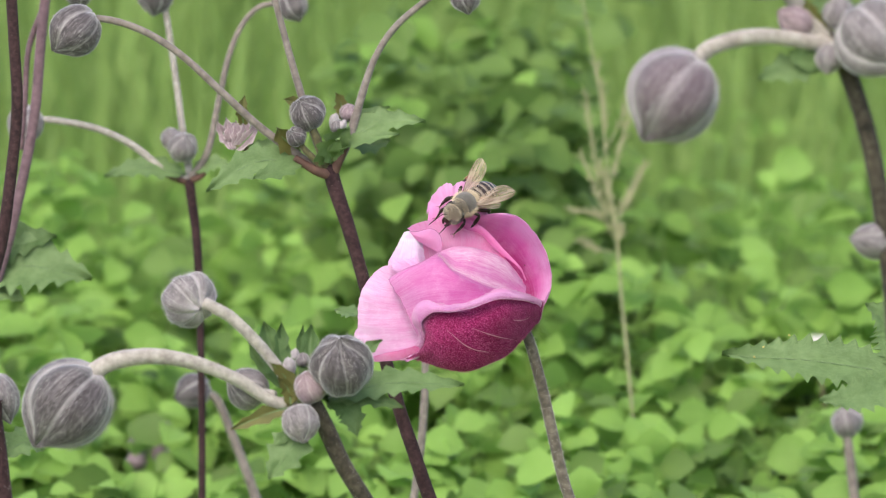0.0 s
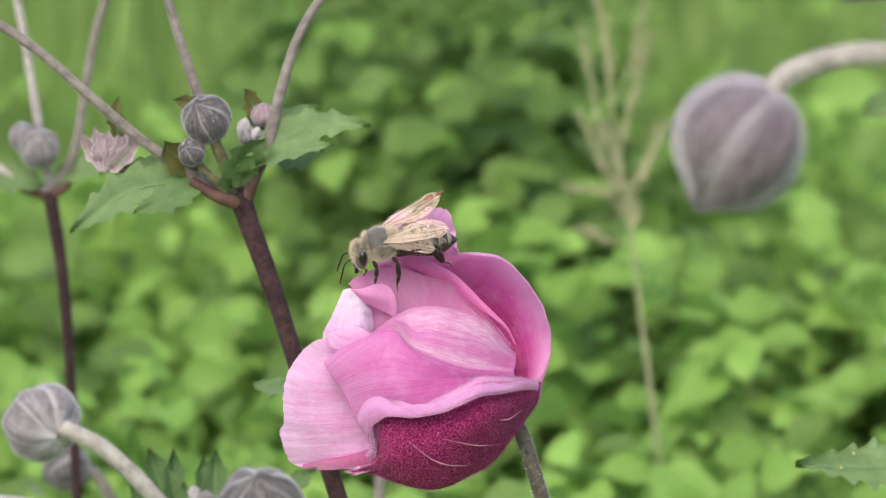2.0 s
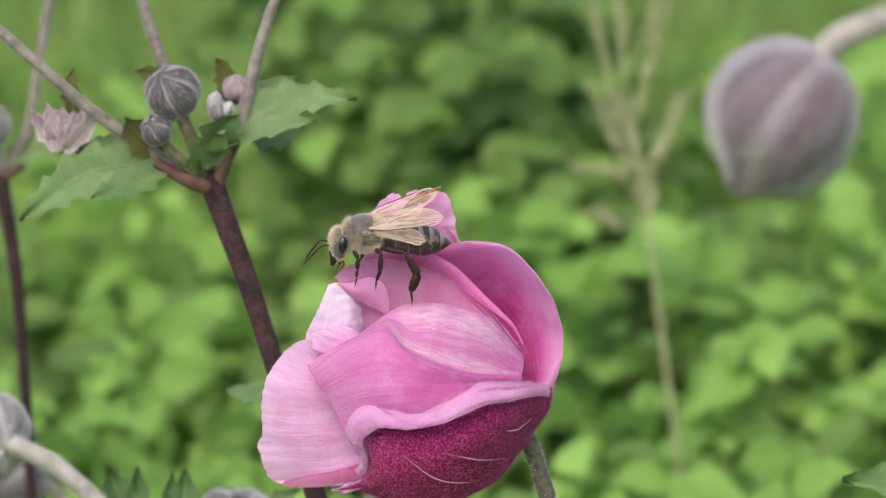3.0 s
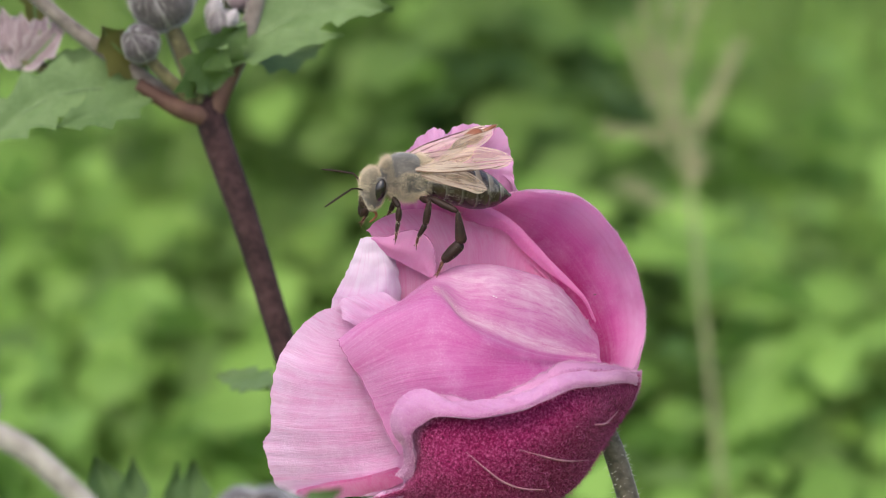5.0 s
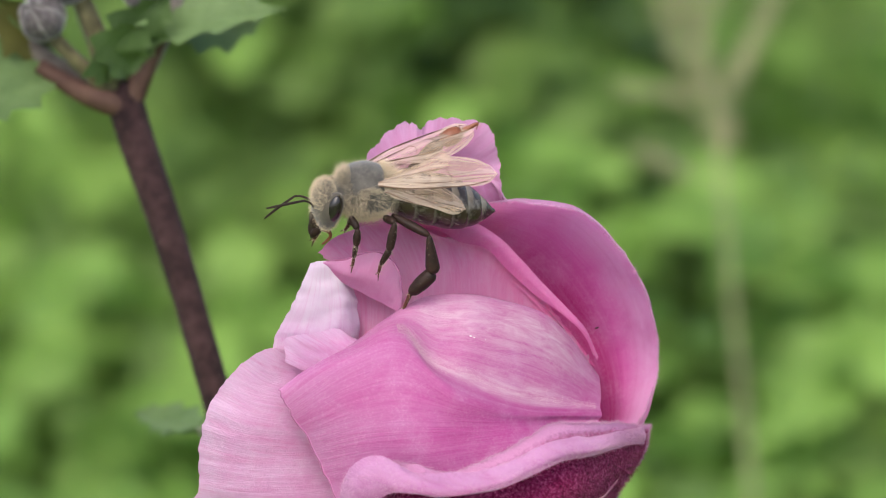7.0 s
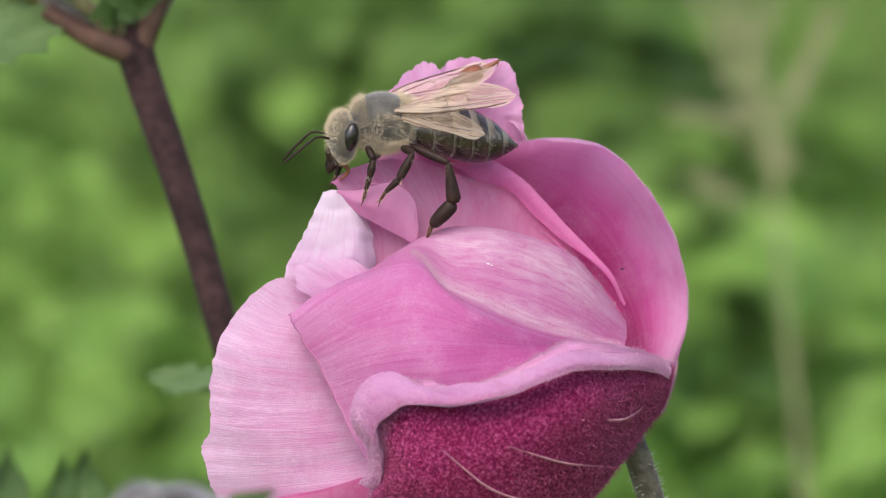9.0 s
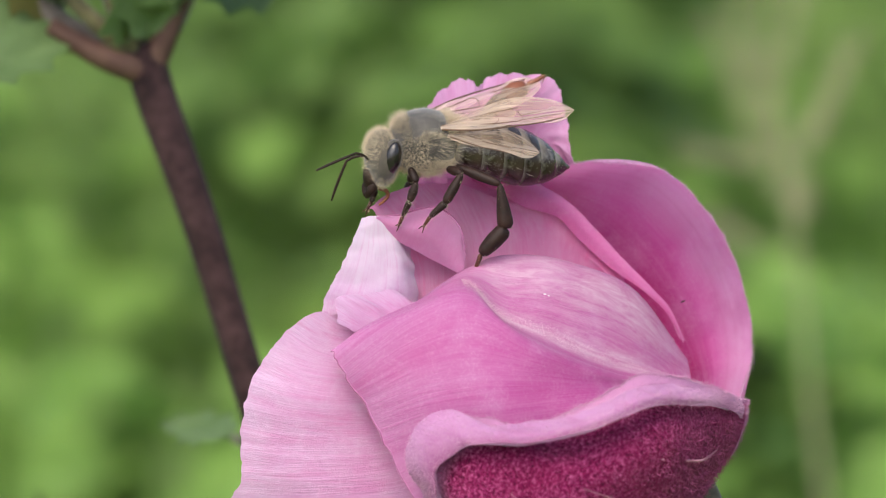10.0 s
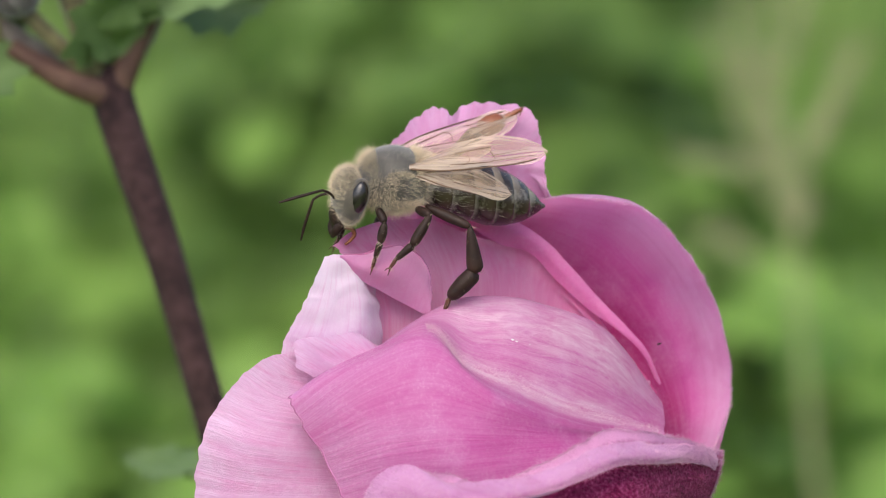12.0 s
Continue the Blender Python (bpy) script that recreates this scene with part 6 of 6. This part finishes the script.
def leg(points, widths, s, mats, parent=None):
    """A jointed leg: thigh, shin, broad foot and toes, from the hip on."""
    p = [mm(x, y * s, z) for x, y, z in points]
    b = Build()
    b.tube(spline([p[0], p[1]], 12), rounded(widths[0]), 10)
    thigh = part("leg", b, mats[0], bee, "dark jointed leg", origin=p[0])
    names = ("tibia", "tarsus", "toe")
    for k in range(1, len(p) - 1):
        b = Build()
        b.tube(spline([p[k], p[k + 1]], 12), rounded(widths[k]), 10)
        if k == len(p) - 2:
            for q in (0.25, -0.25):
                b.tube(spline([p[k + 1], p[k + 1] + mm(0.1, q, -0.12), p[k + 1] + mm(0.2, q * 1.6, -0.3)], 5), mm(0.06, 0.02), 5)
        ob = part(names[k - 1], b, mats[min(k, len(mats) - 1)], thigh)
        h = Build()
        ln = spline([p[k], p[k + 1]], 10)
        for _ in range(90):
            c = ln[random.randrange(10)]
            n_ = unit(np.random.normal(size=3))
            h.hair(c, c + (n_ * (widths[k][1] + 0.12) + np.array((0, 0, -0.1))) * MM, 0.03 * MM)
        part("bristles", h, FUR, thigh, "", "stuff")
    return thigh


DARK = (CHITIN, CHITIN, CHITIN, CHITIN_BROWN)
hind_near = leg([(-1.6, 1.3, -1.1), (-3.7, 2.9, -1.7), (-4.1, 3.3, -4.1), (-2.8, 3.2, -5.6), (-2.5, 3.1, -6.7)], ((0.2, 0.3, 0.22), (0.17, 0.36, 0.5), (0.46, 0.48, 0.34), (0.15, 0.12, 0.1)), 1, DARK)
mid_near = leg([(-1.1, 1.4, -1.2), (-1.6, 2.5, -1.2), (-0.7, 2.7, -2.8), (0.1, 2.6, -3.6), (0.4, 2.6, -4.1)], ((0.2, 0.27, 0.2), (0.17, 0.29, 0.26), (0.24, 0.2, 0.15), (0.12, 0.09)), 1, DARK)
fore_near = leg([(1.0, 1.2, -1.2), (0.7, 1.9, -1.8), (0.9, 2.0, -2.9), (1.1, 1.9, -3.8), (1.2, 1.9, -4.3)], ((0.18, 0.25, 0.2), (0.16, 0.26, 0.2), (0.2, 0.16, 0.12), (0.11, 0.09)), 1, DARK)
hind_far = leg([(-1.2, 1.3, -1.0), (-3.4, 3.0, -0.2), (-5.4, 3.6, 1.5), (-6.7, 3.7, 2.1), (-7.7, 3.7, 2.7)], ((0.28, 0.4, 0.3), (0.22, 0.38, 0.5), (0.5, 0.6, 0.4), (0.2, 0.16, 0.1)), -1, (CHITIN, CHITIN, CHITIN_RED, CHITIN_RED))
leg([(-0.7, 1.5, -1.4), (-0.6, 2.7, -2.0), (-0.2, 3.0, -3.2), (0.1, 3.0, -4.0), (0.3, 3.0, -4.4)], ((0.25, 0.36, 0.28), (0.22, 0.38, 0.3), (0.26, 0.22, 0.18), (0.14, 0.1)), -1, DARK)
leg([(1.0, 1.2, -1.4), (1.7, 1.9, -2.2), (2.1, 1.9, -3.3), (2.3, 1.8, -4.0), (2.5, 1.8, -4.4)], ((0.22, 0.32, 0.26), (0.2, 0.32, 0.24), (0.22, 0.18, 0.15), (0.12, 0.1)), -1, DARK)

cam.data.dof.use_dof = True
cam.data.dof.focus_object = focus
cam.data.dof.aperture_fstop = 46.0


def stand(x, y, z, yaw, dive=5, lean=-12):
    """The bee's pose: its thorax in plan centimetres, its heading (180 faces along -x), nose down and lean, in degrees."""
    return Matrix.Translation(plan(x, y, z)) @ PLAN.to_3x3().normalized().to_4x4() @ pose(0, 0, 0, lean, dive, yaw)


def view_turn(rx, ry, rz):
    """The turn of the blossom about its heart that fits it to the camera's view, in degrees on the plan's axes; the bee
    rides on it.
    """
    axes = PLAN.to_3x3().normalized().to_4x4()
    heart = Matrix.Translation(plan(*HEART))
    return heart @ axes @ pose(0, 0, 0, rx, ry, rz) @ axes.inverted() @ heart.inverted()


def swing(ob, rows):
    """Keys a leg or feeler that turns on its joint: seconds and degrees about its three axes."""
    at = ob.location.copy()
    walk(ob, [(t, Matrix.Translation(at) @ pose(0, 0, 0, a, b_, c)) for t, a, b_, c in rows])


def view_lean(plant_, rows):
    """Keys a plant that leans sideways about its foot to fit the camera's view: seconds and centimetres at the flower's
    height.
    """
    at = plant_.location.copy()
    walk(plant_, [(t, Matrix.Translation(at) @ pose(0, 0, 0, 0, math.degrees(dx / 47.0), 0)) for t, dx in rows])


def motions():
    view_lean(pA, [(0.0, 0.03), (0.5, 0.06), (1.0, 0.06), (2.0, 0.045), (3.0, 0.03), (4.8, 0.06), (5.5, 0.045), (6.0, 0.015), (7.0, 0.0), (9.0, -0.03), (10.0, -0.02), (11.0, 0.0), (12.0, -0.01)])
    view_lean(pR, [(0.0, 0.0), (0.5, 0.05), (1.0, 0.08), (1.5, 0.1), (2.0, 0.12), (3.0, 0.12), (12.0, 0.12)])
    rows = [
        (0, view_turn(-0.07, -0.05, -1.25), stand(-0.93, -0.15, 0.90, 227, 26, -52)),
        (0.5, view_turn(5.10, 0.03, -5.59), stand(-0.96, -0.12, 0.78, 210, 31, -50)),
        (1, view_turn(6.87, 0.07, -5.67), stand(-1.17, -0.17, 0.87, 200, 22, -42)),
        (1.5, view_turn(6.47, 0.02, -3.12), stand(-1.38, -0.22, 0.91, 195, 15, -36)),
        (2, view_turn(8.38, -0.02, -1.27), stand(-1.44, -0.25, 0.96, 183, 10, -27)),
        (2.5, view_turn(7.65, -0.01, -1.21), stand(-1.50, -0.25, 0.95, 184, 2, -17)),
        (3, view_turn(8.88, -0.01, -1.04), stand(-1.50, -0.25, 0.95, 184, 1, -14)),
        (4.8, view_turn(7.08, -0.07, 3.37), stand(-1.51, -0.25, 0.93, 186, -1, -14)),
        (5, view_turn(6.55, -0.09, 5.10), stand(-1.51, -0.25, 0.93, 186, -1, -14)),
        (5.5, view_turn(7.67, -0.11, 5.36), stand(-1.51, -0.25, 0.93, 186, -1, -14)),
        (6, view_turn(7.49, -0.05, 2.85), stand(-1.51, -0.25, 0.92, 187, -1, -14)),
        (6.5, view_turn(8.57, -0.05, 2.59), stand(-1.51, -0.25, 0.92, 187, -1, -14)),
        (7, view_turn(10.88, -0.10, 3.75), stand(-1.51, -0.25, 0.92, 187, -1, -14)),
        (9, view_turn(3.24, 0.01, 1.44), stand(-1.49, -0.25, 0.89, 188, 0, -14)),
        (9.5, view_turn(1.80, 0.01, 3.09), stand(-1.49, -0.25, 0.89, 188, 0, -14)),
        (10, view_turn(1.76, 0.01, 5.50), stand(-1.49, -0.25, 0.89, 188, 0, -14)),
        (10.5, view_turn(2.66, 0.01, 4.82), stand(-1.48, -0.25, 0.89, 188, 0, -14)),
        (11, view_turn(3.07, 0.01, 4.58), stand(-1.48, -0.25, 0.88, 188, 0, -14)),
        (11.5, view_turn(3.45, 0.01, 3.66), stand(-1.48, -0.25, 0.88, 188, 0, -14)),
        (12, view_turn(4.38, -0.00, 3.98), stand(-1.48, -0.25, 0.88, 188, 0, -14)),
    ]
    rest = blossom.location.copy()
    walk(blossom, [(t, Matrix.Translation(rest) @ turn.to_3x3().to_4x4()) for t, turn, _ in rows])
    walk(bee, [(t, turn @ at) for t, turn, at in rows])
    for ob, s in zip(wings, (1, 1, -1, -1)):
        swing(ob, [(0.0, 0, -6, -3 * s), (1.0, 0, -5, -3 * s), (2.0, 0, -2, 0), (3.0, 0, 0, 0), (12.0, 0, 0, 0)])
    swing(hind_near, [(0.0, -20, 20, 0), (1.0, -30, 45, 0), (1.5, -16, 60, 0), (2.0, -16, 58, 0), (2.5, -10, 32, 0), (3.0, 0, 20, 0), (4.8, 0, 0, 0), (12.0, 0, 0, 0)])
    swing(hind_far, [(0.0, 0, -50, 0), (1.0, 0, -42, 0), (1.5, 0, -8, 0), (3.0, 0, 0, 0), (12.0, 0, 0, 0)])
    swing(mid_near, [(0.0, 0, 10, 0), (2.0, 0, 25, 0), (3.0, 0, 25, 0), (4.8, 0, 22, 0), (7.0, 0, 22, 0), (9.0, 0, 2, 0), (12.0, 0, 0, 0)])
    swing(fore_near, [(0.0, 0, -20, 0), (1.5, 0, -10, 0), (3.0, 0, 5, 0), (5.0, 0, 10, 0), (9.0, 0, 0, 0), (9.5, 0, -8, 0), (12.0, 0, 0, 0)])
    swing(antennae[0], [(0.0, 0, 0, 0), (1.5, 0, 15, 0), (2.5, 0, 45, 0), (3.0, 0, 10, 0), (5.0, 0, 0, 0), (6.0, 0, 8, 0), (7.0, 0, -25, 0), (9.0, 0, 5, 0), (9.5, 0, -25, 0), (10.5, 0, 0, 0), (11.0, 0, -28, 0), (12.0, 0, -20, 0)])
    swing(antennae[1], [(0.0, 0, 10, 0), (1.5, 0, 10, 0), (2.5, 0, 55, 0), (3.0, 0, 20, 0), (5.0, 0, -40, 0), (6.0, 0, 20, 0), (7.0, 0, 10, 0), (9.0, 0, 15, 0), (9.5, 0, 40, 0), (10.5, 0, 40, 0), (12.0, 0, 45, 0)])


motions()
